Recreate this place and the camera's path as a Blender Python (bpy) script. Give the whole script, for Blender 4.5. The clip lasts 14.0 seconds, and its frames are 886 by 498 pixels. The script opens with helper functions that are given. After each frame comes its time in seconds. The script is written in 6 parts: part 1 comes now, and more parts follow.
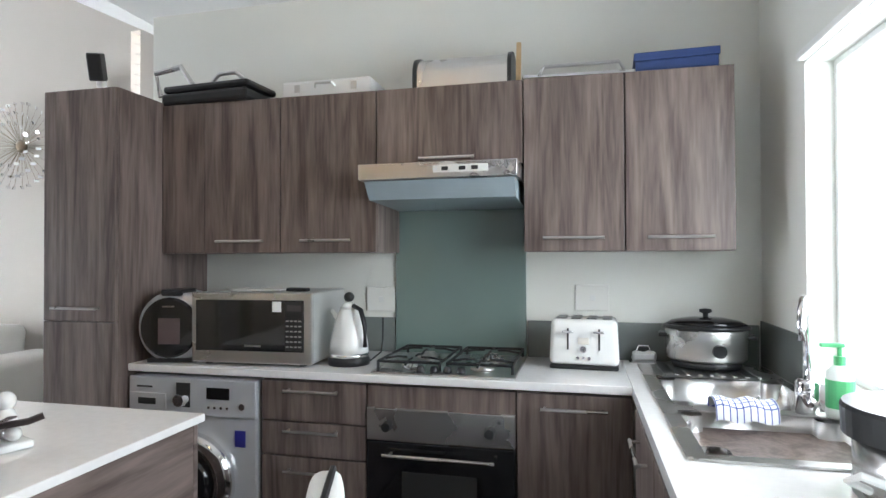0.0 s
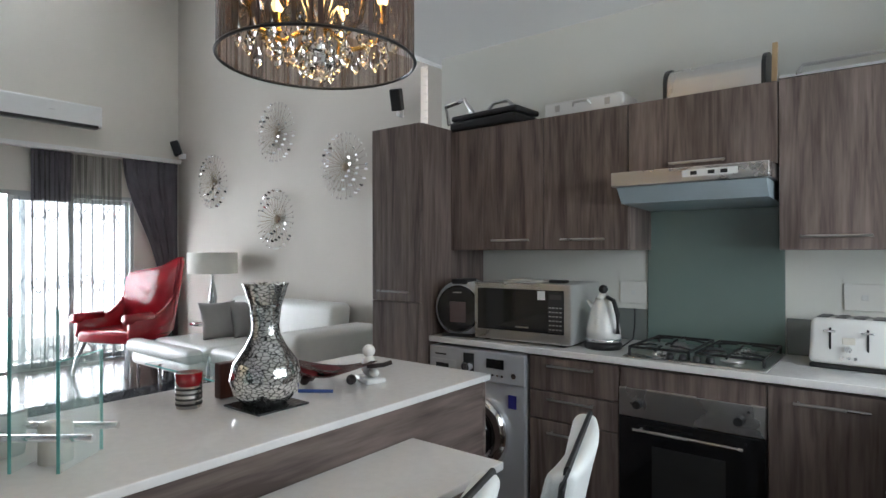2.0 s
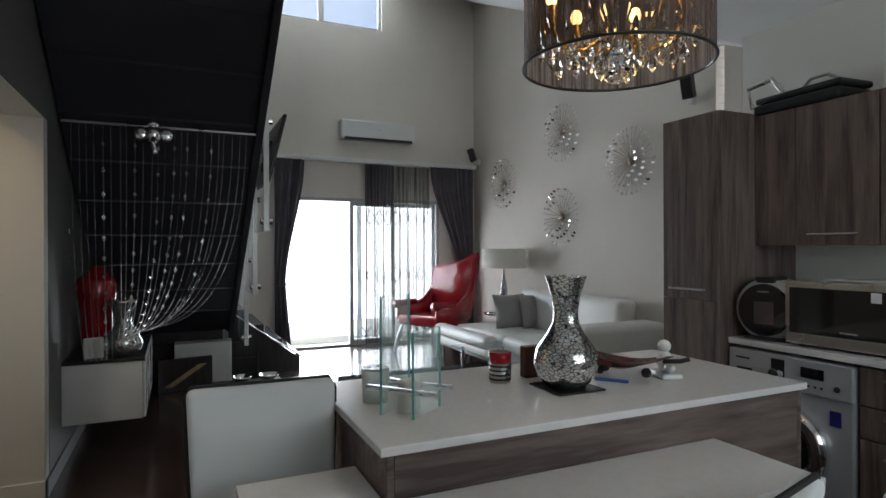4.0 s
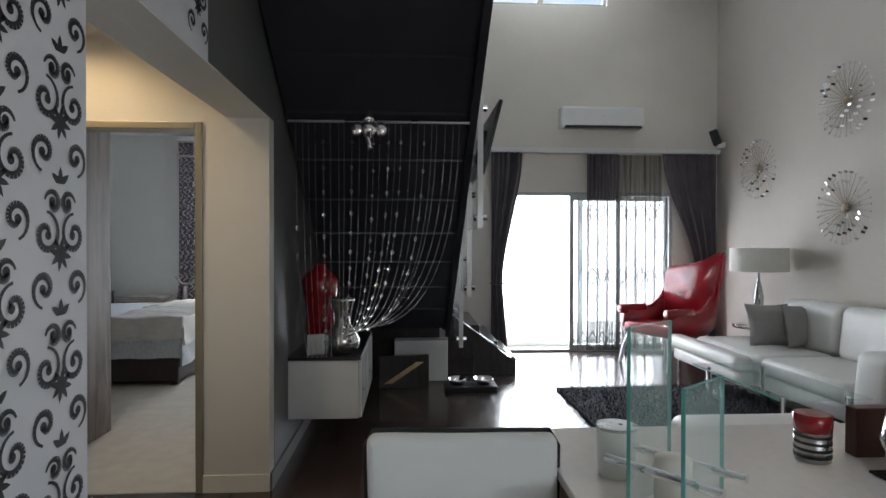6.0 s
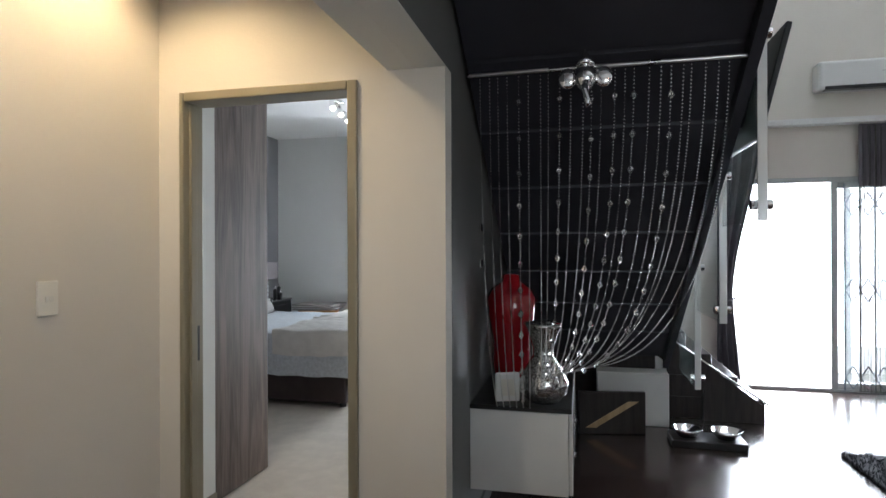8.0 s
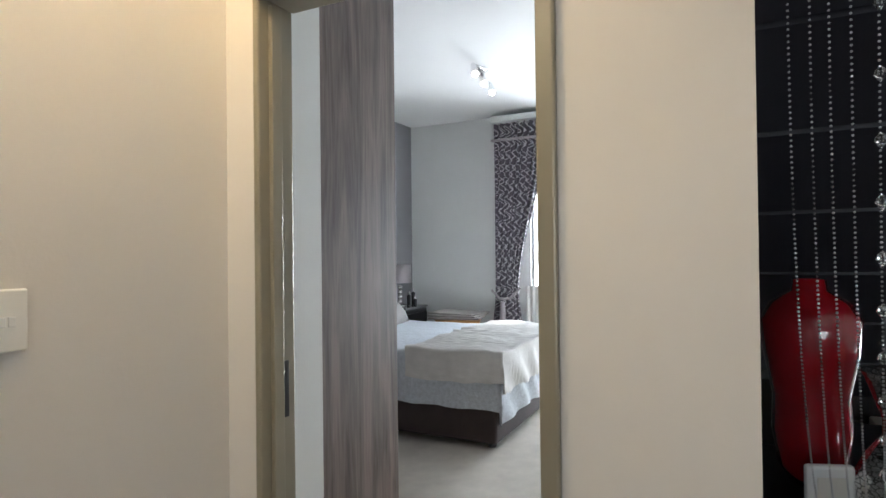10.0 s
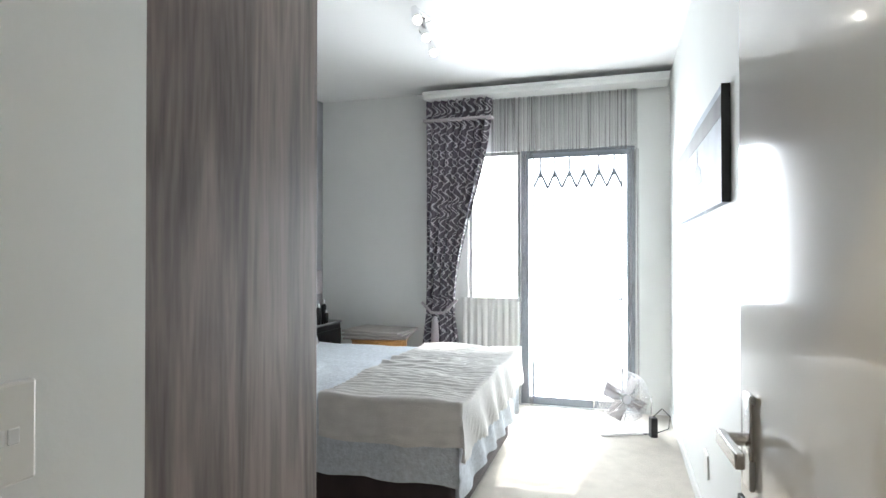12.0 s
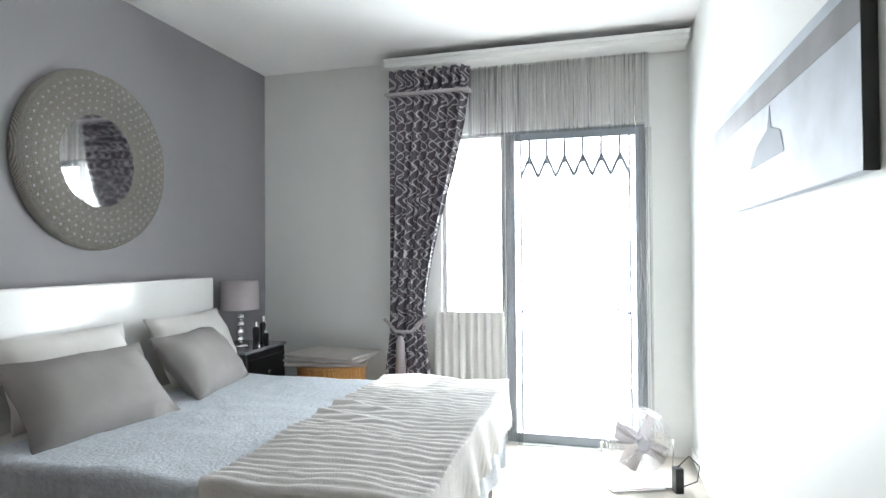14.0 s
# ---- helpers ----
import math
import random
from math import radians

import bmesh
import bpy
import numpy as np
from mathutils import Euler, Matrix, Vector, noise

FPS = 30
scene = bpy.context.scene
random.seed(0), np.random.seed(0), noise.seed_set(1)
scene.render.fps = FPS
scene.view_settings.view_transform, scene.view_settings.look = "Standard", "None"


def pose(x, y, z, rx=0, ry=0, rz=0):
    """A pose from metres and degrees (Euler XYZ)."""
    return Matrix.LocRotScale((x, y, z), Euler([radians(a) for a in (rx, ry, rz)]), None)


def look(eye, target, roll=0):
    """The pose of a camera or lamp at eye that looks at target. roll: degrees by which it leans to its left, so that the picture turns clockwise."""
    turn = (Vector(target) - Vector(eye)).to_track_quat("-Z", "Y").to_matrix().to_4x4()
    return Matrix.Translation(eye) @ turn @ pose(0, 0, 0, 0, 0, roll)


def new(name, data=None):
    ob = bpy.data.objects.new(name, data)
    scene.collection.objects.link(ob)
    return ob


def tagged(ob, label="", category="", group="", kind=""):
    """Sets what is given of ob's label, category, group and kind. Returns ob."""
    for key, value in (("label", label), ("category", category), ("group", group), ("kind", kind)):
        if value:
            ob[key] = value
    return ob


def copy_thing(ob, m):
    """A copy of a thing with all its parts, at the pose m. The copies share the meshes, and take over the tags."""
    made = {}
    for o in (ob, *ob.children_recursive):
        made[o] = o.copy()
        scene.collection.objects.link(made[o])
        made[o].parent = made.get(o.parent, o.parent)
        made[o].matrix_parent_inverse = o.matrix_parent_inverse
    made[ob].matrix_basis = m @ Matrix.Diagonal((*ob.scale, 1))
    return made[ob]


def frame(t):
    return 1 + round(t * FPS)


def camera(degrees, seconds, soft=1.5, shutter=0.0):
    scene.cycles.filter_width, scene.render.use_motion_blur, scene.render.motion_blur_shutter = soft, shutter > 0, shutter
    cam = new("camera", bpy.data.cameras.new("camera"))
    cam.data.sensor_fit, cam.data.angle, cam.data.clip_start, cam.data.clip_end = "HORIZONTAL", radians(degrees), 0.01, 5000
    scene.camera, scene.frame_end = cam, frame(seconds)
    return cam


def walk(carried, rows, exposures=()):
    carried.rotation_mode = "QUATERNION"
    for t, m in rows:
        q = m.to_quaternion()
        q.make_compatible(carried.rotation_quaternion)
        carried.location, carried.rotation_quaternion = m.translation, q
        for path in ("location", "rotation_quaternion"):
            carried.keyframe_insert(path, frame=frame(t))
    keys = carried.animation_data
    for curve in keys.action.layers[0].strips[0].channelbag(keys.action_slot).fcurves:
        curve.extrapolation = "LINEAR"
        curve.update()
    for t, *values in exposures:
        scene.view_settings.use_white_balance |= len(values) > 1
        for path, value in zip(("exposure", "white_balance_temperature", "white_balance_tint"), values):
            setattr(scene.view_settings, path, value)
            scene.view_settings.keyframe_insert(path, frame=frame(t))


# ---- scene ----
cam = camera(75.0, 14.0)
PATH = [
    (0, (0.689, -0.344, 1.38), (0.226, 1.601, 1.407), -0.2),
    (0.5, (0.695, -0.471, 1.381), (0.043, 1.42, 1.403), -0.1),
    (1, (0.732, -0.581, 1.385), (-0.119, 1.228, 1.404), -0.0),
    (1.5, (0.791, -0.688, 1.409), (-0.259, 1.014, 1.412), -0.2),
    (2, (0.855, -0.729, 1.401), (-0.383, 0.842, 1.405), -0.1),
    (2.5, (0.9, -0.767, 1.396), (-0.525, 0.636, 1.398), -0.2),
    (3, (0.939, -0.812, 1.388), (-0.651, 0.401, 1.389), -0.2),
    (3.5, (0.924, -0.835, 1.387), (-0.798, 0.182, 1.387), -0.1),
    (4, (0.918, -0.857, 1.396), (-0.9, -0.024, 1.391), -0.2),
    (6.3, (0.218, -0.736, 1.414), (-1.78, -0.671, 1.404), -0.0),
    (6.5, (0.089, -0.749, 1.408), (-1.91, -0.707, 1.404), -0.1),
    (7, (-0.204, -0.806, 1.396), (-2.202, -0.894, 1.397), -0.3),
    (7.5, (-0.477, -0.909, 1.398), (-2.459, -1.178, 1.399), -0.2),
    (8, (-0.727, -1.021, 1.402), (-2.672, -1.486, 1.405), -0.2),
    (8.5, (-1.007, -1.104, 1.391), (-2.889, -1.782, 1.407), -0.1),
    (9, (-1.273, -1.24, 1.386), (-3.084, -2.088, 1.405), -0.2),
    (9.2, (-1.372, -1.295, 1.377), (-3.16, -2.192, 1.396), -0.7),
    (11.3, (-2.388, -2.111, 1.346), (-4.241, -2.864, 1.38), 0.0),
    (11.5, (-2.489, -2.167, 1.345), (-4.367, -2.855, 1.377), 0.3),
    (12, (-2.763, -2.249, 1.397), (-4.677, -2.831, 1.415), -0.0),
    (12.5, (-3.049, -2.296, 1.401), (-4.975, -2.834, 1.421), -0.1),
    (13, (-3.334, -2.343, 1.4), (-5.269, -2.848, 1.424), -0.2),
    (13.5, (-3.585, -2.382, 1.414), (-5.519, -2.889, 1.438), -0.3),
    (14, (-3.764, -2.443, 1.415), (-5.695, -2.962, 1.441), -0.4),
]
EXPOSURES = [(0.0, 1.15, 6050, 10), (1.5, 0.62, 6050, 10), (2.5, 0.2, 6050, 8), (3.0, -0.05, 6050, 8), (4.0, -0.4, 6050, 8), (6.5, 0.0, 6100, 10), (9.0, 0.62, 5900, 10), (11.5, 0.8, 6100, 8), (14.0, 0.85, 6200, 8)]
walk(cam, [(t, look(eye, to, roll)) for t, eye, to, roll in PATH], EXPOSURES)

# ---- light ----
world = bpy.data.worlds.new("sky")
scene.world = world
world.use_nodes = True
wn = world.node_tree
sky = wn.nodes.new("ShaderNodeTexSky")
sky.sky_type, sky.sun_disc = "NISHITA", False
sky.sun_elevation, sky.sun_rotation = radians(42), radians(-98)
wn.nodes["Background"].inputs["Strength"].default_value = 0.15
wn.links.new(sky.outputs[0], wn.nodes["Background"].inputs["Color"])


def lamp(name, kind, m, energy, color=(1, 1, 1), size=0.1, size_y=None, spot=None):
    data = bpy.data.lights.new(name, kind)
    data.energy, data.color = energy, color
    if kind == "AREA":
        data.shape, data.size, data.size_y = "RECTANGLE", size, size_y or size
    elif kind == "SUN":
        data.angle = radians(0.6)
    else:
        data.shadow_soft_size = size
    if kind == "SPOT":
        data.spot_size, data.spot_blend = radians(spot), 0.6
    ob = new(name, data)
    ob.matrix_world = m
    return ob


lamp("sun", "SUN", look((-12, 0.6, 9), (-6.4, -0.3, 2.6)), 3.0, (1, 0.94, 0.85))
lamp("living_daylight", "AREA", look((-7.62, 1.6, 1.1), (0, 1.6, 1.0)), 235, (0.93, 0.97, 1), 2.3, 2.1)
lamp("clerestory_daylight", "AREA", look((-7.45, 1.0, 4.95), (0, 1.0, 4.0)), 45, (0.93, 0.97, 1), 1.7, 0.8)
lamp("kitchen_daylight", "AREA", look((1.85, 0.95, 1.6), (0, 0.95, 1.5)), 24, (0.93, 0.98, 1), 1.9, 1.0)
lamp("bedroom_daylight", "AREA", look((-8.55, -2.85, 1.25), (0, -2.85, 1.1)), 95, (0.95, 0.98, 1), 1.5, 2.3)
lamp("hall_light", "SPOT", look((-2.42, -2.52, 2.70), (-2.46, -2.60, 0)), 28, (1, 0.72, 0.38), 0.03, None, 140)
# Added fill to brighten the hall; no second fitting is known there.
lamp("hall_light", "SPOT", look((-1.5, -2.3, 2.70), (-1.5, -2.35, 0)), 24, (1, 0.86, 0.66), 0.03, None, 150)

# ---- materials ----
def shader(name):
    m = bpy.data.materials.new(name)
    m.use_nodes = True
    return m, m.node_tree, m.node_tree.nodes["Principled BSDF"]


def rgb(c):
    return (*c, 1)


def coords(nt, scale=(1, 1, 1), rot=(0, 0, 0)):
    tc, mp = nt.nodes.new("ShaderNodeTexCoord"), nt.nodes.new("ShaderNodeMapping")
    mp.inputs["Scale"].default_value, mp.inputs["Rotation"].default_value = scale, rot
    nt.links.new(tc.outputs["Object"], mp.inputs[0])
    return mp.outputs[0]


def ramp(nt, fac, stops):
    r = nt.nodes.new("ShaderNodeValToRGB")
    while len(r.color_ramp.elements) < len(stops):
        r.color_ramp.elements.new(0.5)
    for e, (p, c) in zip(r.color_ramp.elements, stops):
        e.position, e.color = p, rgb(c)
    nt.links.new(fac, r.inputs[0])
    return r.outputs[0]


def bump(nt, bsdf, fac, strength, distance=0.01):
    b = nt.nodes.new("ShaderNodeBump")
    b.inputs["Strength"].default_value, b.inputs["Distance"].default_value = strength, distance
    nt.links.new(fac, b.inputs["Height"])
    nt.links.new(b.outputs[0], bsdf.inputs["Normal"])


def plain(name, color, rough=0.5, metal=0.0, vary=0.08, scale=6.0, relief=0.05, grain=120.0, coat=0.0, trans=0.0):
    """A surface with broad stains and a fine grain."""
    m, nt, b = shader(name)
    v = coords(nt)
    big, fine = nt.nodes.new("ShaderNodeTexNoise"), nt.nodes.new("ShaderNodeTexNoise")
    big.inputs["Scale"].default_value, big.inputs["Detail"].default_value = scale, 5
    fine.inputs["Scale"].default_value = grain
    for n in (big, fine):
        nt.links.new(v, n.inputs["Vector"])
    lo, hi = [max(0, c * (1 - vary)) for c in color], [min(1, c * (1 + vary)) for c in color]
    nt.links.new(ramp(nt, big.outputs[0], [(0.3, lo), (0.7, hi)]), b.inputs["Base Color"])
    mr = nt.nodes.new("ShaderNodeMapRange")
    mr.inputs[3].default_value, mr.inputs[4].default_value = max(0.02, rough - 0.06), min(1, rough + 0.06)
    nt.links.new(big.outputs[0], mr.inputs[0])
    nt.links.new(mr.outputs[0], b.inputs["Roughness"])
    b.inputs["Metallic"].default_value, b.inputs["Coat Weight"].default_value = metal, coat
    b.inputs["Transmission Weight"].default_value = trans
    if relief:
        bump(nt, b, fine.outputs[0], relief, 0.004)
    return m


def wood(name, dark, light, axis="z", rough=0.42, size=1.0):
    """Long-grained veneer: stretched noise bands, fine pores and an offset for each panel."""
    m, nt, b = shader(name)
    s = {"z": (9, 9, 0.7), "x": (0.7, 9, 9), "y": (9, 0.7, 9)}[axis]
    oi = nt.nodes.new("ShaderNodeObjectInfo")
    mul = nt.nodes.new("ShaderNodeMath")
    mul.operation = "MULTIPLY"
    mul.inputs[1].default_value = 40
    nt.links.new(oi.outputs["Random"], mul.inputs[0])
    v = coords(nt, [k * size for k in s])
    add = nt.nodes.new("ShaderNodeVectorMath")
    nt.links.new(v, add.inputs[0])
    nt.links.new(mul.outputs[0], add.inputs[1])
    n1, n2 = nt.nodes.new("ShaderNodeTexNoise"), nt.nodes.new("ShaderNodeTexNoise")
    n1.inputs["Scale"].default_value, n1.inputs["Detail"].default_value, n1.inputs["Distortion"].default_value = 1.0, 7, 2.4
    n2.inputs["Scale"].default_value, n2.inputs["Detail"].default_value = 9, 3
    for n in (n1, n2):
        nt.links.new(add.outputs[0], n.inputs["Vector"])
    mix = nt.nodes.new("ShaderNodeMix")
    mix.inputs[0].default_value = 0.3
    nt.links.new(n1.outputs[0], mix.inputs[2])
    nt.links.new(n2.outputs[0], mix.inputs[3])
    mid = [(a + c) / 2 for a, c in zip(dark, light)]
    nt.links.new(ramp(nt, mix.outputs[0], [(0.36, dark), (0.5, mid), (0.64, light)]), b.inputs["Base Color"])
    b.inputs["Roughness"].default_value = rough
    bump(nt, b, n2.outputs[0], 0.12, 0.003)
    return m


def see_through(name, color, alpha, rough=0.9):
    """Loosely woven cloth: part threads, part holes, in vertical pleats."""
    m, nt, b = shader(name)
    b.inputs["Base Color"].default_value, b.inputs["Roughness"].default_value = rgb(color), rough
    w = nt.nodes.new("ShaderNodeTexNoise")
    w.inputs["Scale"].default_value = 1
    nt.links.new(coords(nt, (60, 60, 0.6)), w.inputs["Vector"])
    mr = nt.nodes.new("ShaderNodeMapRange")
    mr.inputs[1].default_value, mr.inputs[2].default_value = 0.3, 0.7
    mr.inputs[3].default_value, mr.inputs[4].default_value = max(0, alpha - 0.25), min(1, alpha + 0.25)
    nt.links.new(w.outputs[0], mr.inputs[0])
    nt.links.new(mr.outputs[0], b.inputs["Alpha"])
    return m


def glow(name, color, strength):
    m, nt, b = shader(name)
    b.inputs["Base Color"].default_value = rgb(color)
    b.inputs["Emission Color"].default_value, b.inputs["Emission Strength"].default_value = rgb(color), strength
    return m


def glass(name, color=(1, 1, 1), rough=0.0):
    m, nt, b = shader(name)
    b.inputs["Base Color"].default_value, b.inputs["Roughness"].default_value = rgb(color), rough
    b.inputs["Transmission Weight"].default_value, b.inputs["IOR"].default_value = 1, 1.45
    return m


def pane_glass(name, color, weight):
    """A thin pane: mostly clear, with a mirror's share."""
    m, nt, b = shader(name)
    b.inputs["Base Color"].default_value, b.inputs["Roughness"].default_value = rgb(color), 0.03
    b.inputs["Alpha"].default_value = weight
    return m


def mosaic(name):
    """Rows of small mirror chips set in dark grout."""
    m, nt, b = shader(name)
    v = nt.nodes.new("ShaderNodeTexVoronoi")
    v.inputs["Scale"].default_value = 1
    nt.links.new(coords(nt, (50, 50, 100)), v.inputs["Vector"])
    e = nt.nodes.new("ShaderNodeTexVoronoi")
    e.feature = "DISTANCE_TO_EDGE"
    e.inputs["Scale"].default_value = 1
    nt.links.new(coords(nt, (50, 50, 100)), e.inputs["Vector"])
    nt.links.new(ramp(nt, e.outputs["Distance"], [(0.03, (0.04, 0.04, 0.04)), (0.10, (0.86, 0.86, 0.84))]), b.inputs["Base Color"])
    b.inputs["Metallic"].default_value, b.inputs["Roughness"].default_value = 0.9, 0.12
    bump(nt, b, v.outputs["Color"], 0.5, 0.01)
    return m


def floor_boards(name):
    m = wood(name, (0.022, 0.013, 0.011), (0.065, 0.04, 0.033), "x", 0.2)
    m.node_tree.nodes["Principled BSDF"].inputs["Coat Weight"].default_value = 0.15
    return m


def woven(name, a, c, sx, sz, rough=0.85, relief=0.4, rot=(0, 0, 0)):
    """Cloth with a crossed weave or quilted relief."""
    m, nt, b = shader(name)
    w1, w2 = nt.nodes.new("ShaderNodeTexWave"), nt.nodes.new("ShaderNodeTexWave")
    v = coords(nt, (1, 1, 1), rot)
    w1.bands_direction, w2.bands_direction = "X", "Y"
    w1.inputs["Scale"].default_value, w2.inputs["Scale"].default_value = sx, sz
    for w in (w1, w2):
        w.inputs["Distortion"].default_value = 2.0
        w.inputs["Detail Scale"].default_value = 2.0
        nt.links.new(v, w.inputs["Vector"])
    mu = nt.nodes.new("ShaderNodeMath")
    mu.operation = "MULTIPLY"
    nt.links.new(w1.outputs["Fac"], mu.inputs[0])
    nt.links.new(w2.outputs["Fac"], mu.inputs[1])
    nt.links.new(ramp(nt, mu.outputs[0], [(0.1, a), (0.7, c)]), b.inputs["Base Color"])
    b.inputs["Roughness"].default_value = rough
    bump(nt, b, mu.outputs[0], relief, 0.01)
    return m


def scroll_cloth(name):
    """Plum curtain cloth with pale wavy lines that cross."""
    m, nt, b = shader(name)
    outs = []
    for k, sc in ((1, (5.5, 5.5, 0.0)), (2, (6.5, 6.5, 0.0))):
        w = nt.nodes.new("ShaderNodeTexWave")
        w.bands_direction = "Y"
        w.inputs["Scale"].default_value = 4.6 if k == 1 else 3.9
        tc, sep, com = (nt.nodes.new("ShaderNode" + q) for q in ("TexCoord", "SeparateXYZ", "CombineXYZ"))
        nt.links.new(tc.outputs["Object"], sep.inputs[0])
        si, m1, m2, ad = (nt.nodes.new("ShaderNodeMath") for _ in range(4))
        m1.operation, si.operation, m2.operation, ad.operation = "MULTIPLY", "SINE", "MULTIPLY", "ADD"
        m1.inputs[1].default_value = 46 if k == 1 else -39
        m2.inputs[1].default_value = 0.03 if k == 1 else -0.036
        nt.links.new(sep.outputs[2], m1.inputs[0])
        nt.links.new(m1.outputs[0], si.inputs[0])
        nt.links.new(si.outputs[0], m2.inputs[0])
        nt.links.new(m2.outputs[0], ad.inputs[0])
        nt.links.new(sep.outputs[1], ad.inputs[1])
        nt.links.new(ad.outputs[0], com.inputs[1])
        nt.links.new(com.outputs[0], w.inputs["Vector"])
        outs.append(w.outputs["Fac"])
    mx = nt.nodes.new("ShaderNodeMath")
    mx.operation = "MAXIMUM"
    nt.links.new(outs[0], mx.inputs[0])
    nt.links.new(outs[1], mx.inputs[1])
    nt.links.new(ramp(nt, mx.outputs[0], [(0.93, (0.105, 0.09, 0.11)), (0.98, (0.60, 0.58, 0.60))]), b.inputs["Base Color"])
    b.inputs["Roughness"].default_value = 0.55
    return m


SOFAWALL = plain("taupe_painted_wall", (0.56, 0.515, 0.46), 0.75, vary=0.03, scale=1.5, relief=0.12, grain=90)
CREAM = plain("painted_wall", (0.74, 0.70, 0.63), 0.75, vary=0.03, scale=1.5, relief=0.12, grain=90)
WARMWALL = plain("warm_painted_wall", (0.70, 0.665, 0.615), 0.7, vary=0.03, scale=1.5, relief=0.12, grain=90)
KWALL = plain("kitchen_wall_paint", (0.76, 0.76, 0.71), 0.7, vary=0.03, scale=1.5, relief=0.1, grain=90)
WHITEWALL = plain("white_wall_paint", (0.78, 0.79, 0.77), 0.55, vary=0.02, scale=2, relief=0.08, grain=90)
CEIL = plain("ceiling_paint", (0.86, 0.86, 0.85), 0.8, vary=0.02, scale=1.2, relief=0.05)
GREYWALL = plain("charcoal_wall_paint", (0.13, 0.13, 0.125), 0.5, vary=0.08, scale=1.5, relief=0.1, grain=80)
BEDGREY = plain("grey_feature_paint", (0.27, 0.265, 0.275), 0.65, vary=0.04, scale=1.5, relief=0.1, grain=90)
BLACKWALL = plain("black_stair_paint", (0.032, 0.032, 0.042), 0.5, vary=0.15, scale=3, relief=0.15)
FLOOR = floor_boards("dark_laminate")
CARPET = plain("beige_carpet", (0.52, 0.48, 0.42), 0.95, vary=0.08, scale=8, relief=0.9, grain=260)
VENEER = wood("ash_brown_veneer", (0.075, 0.053, 0.046), (0.225, 0.175, 0.155), "z", 0.38)
VENEER_H = wood("ash_brown_veneer_flat", (0.075, 0.053, 0.046), (0.225, 0.175, 0.155), "y", 0.38)
QUARTZ = plain("white_quartz", (0.80, 0.79, 0.78), 0.14, vary=0.03, scale=40, relief=0.0)
STEEL = plain("brushed_steel", (0.60, 0.59, 0.58), 0.28, 1.0, 0.06, 3, 0.08, 160)
CHROME = plain("chrome", (0.82, 0.82, 0.83), 0.07, 1.0, 0.02, 5, 0)
SILVER = plain("silver_enamel", (0.62, 0.63, 0.66), 0.32, 0.4, 0.04, 4, 0)
BLACKGLASS = plain("black_glass", (0.008, 0.008, 0.009), 0.06, 0, 0.1, 4, 0, coat=0.3)
BLACK = plain("black_plastic", (0.016, 0.016, 0.017), 0.35, 0, 0.15, 8, 0.05)
IRON = plain("cast_iron", (0.012, 0.012, 0.013), 0.55, 0.2, 0.2, 20, 0.2)
WHITEGLOSS = plain("white_enamel", (0.80, 0.80, 0.78), 0.15, 0, 0.02, 5, 0, coat=0.3)
WHITEPAINT = plain("white_satin_paint", (0.80, 0.80, 0.78), 0.4, 0, 0.03, 5, 0.04)
SPLASH = plain("sea_green_glass", (0.165, 0.225, 0.205), 0.09, 0, 0.03, 3, 0, coat=0.5)
SPLASHGREY = plain("grey_green_upstand", (0.17, 0.185, 0.175), 0.15, 0, 0.04, 3, 0)
NAVY = plain("navy_card", (0.03, 0.06, 0.19), 0.6, 0, 0.1, 8, 0.1)
TAN = wood("pale_board", (0.42, 0.28, 0.14), (0.58, 0.42, 0.24), "z", 0.5)
LEATHER = plain("white_leather", (0.64, 0.63, 0.60), 0.38, 0, 0.03, 6, 0.35, 260)
CHAIRLEATHER = plain("pale_chair_leather", (0.76, 0.78, 0.77), 0.4, 0, 0.03, 6, 0.3, 260)
RED = plain("red_leather", (0.34, 0.012, 0.022), 0.22, 0, 0.1, 6, 0.12, 200, coat=0.3)
REDGLASS = plain("red_glass", (0.26, 0.005, 0.010), 0.06, 0, 0.1, 6, 0, coat=0.5)
CUSHION = plain("grey_cushion_cloth", (0.29, 0.275, 0.265), 0.7, 0, 0.08, 7, 0.3, 320)
DRAPE = plain("grey_drape", (0.115, 0.105, 0.12), 0.7, 0, 0.15, 5, 0.2, 300)
SHEER = see_through("grey_sheer", (0.13, 0.125, 0.11), 0.62)
BEDSHEER = see_through("bedroom_sheer", (0.26, 0.25, 0.25), 0.42)
SCROLL = scroll_cloth("scroll_curtain_cloth")
ALU = plain("pale_aluminium_frame", (0.42, 0.43, 0.42), 0.4, 0.5, 0.04, 4, 0)
GATE = plain("white_gate_bar", (0.24, 0.27, 0.30), 0.5, 0.2, 0.05, 5, 0)
SHADE = plain("cream_lampshade", (0.72, 0.69, 0.62), 0.8, 0, 0.04, 6, 0.3, 300)
GREYSHADE = plain("silver_satin_shade", (0.42, 0.38, 0.39), 0.45, 0.2, 0.05, 6, 0.1, 300)
RUG = plain("charcoal_shag", (0.022, 0.022, 0.028), 0.95, 0, 0.5, 30, 0.8, 160)
MOSAIC = mosaic("mirror_mosaic")
CRYSTAL = glass("crystal", (1, 1, 1))
GLASSGREEN = pane_glass("green_edge_glass", (0.60, 0.80, 0.76), 0.16)
GLASSEDGE = plain("green_glass_edge", (0.16, 0.42, 0.38), 0.1, 0, 0.1, 6, 0)
PANE = pane_glass("window_pane", (0.9, 0.95, 0.95), 0.08)
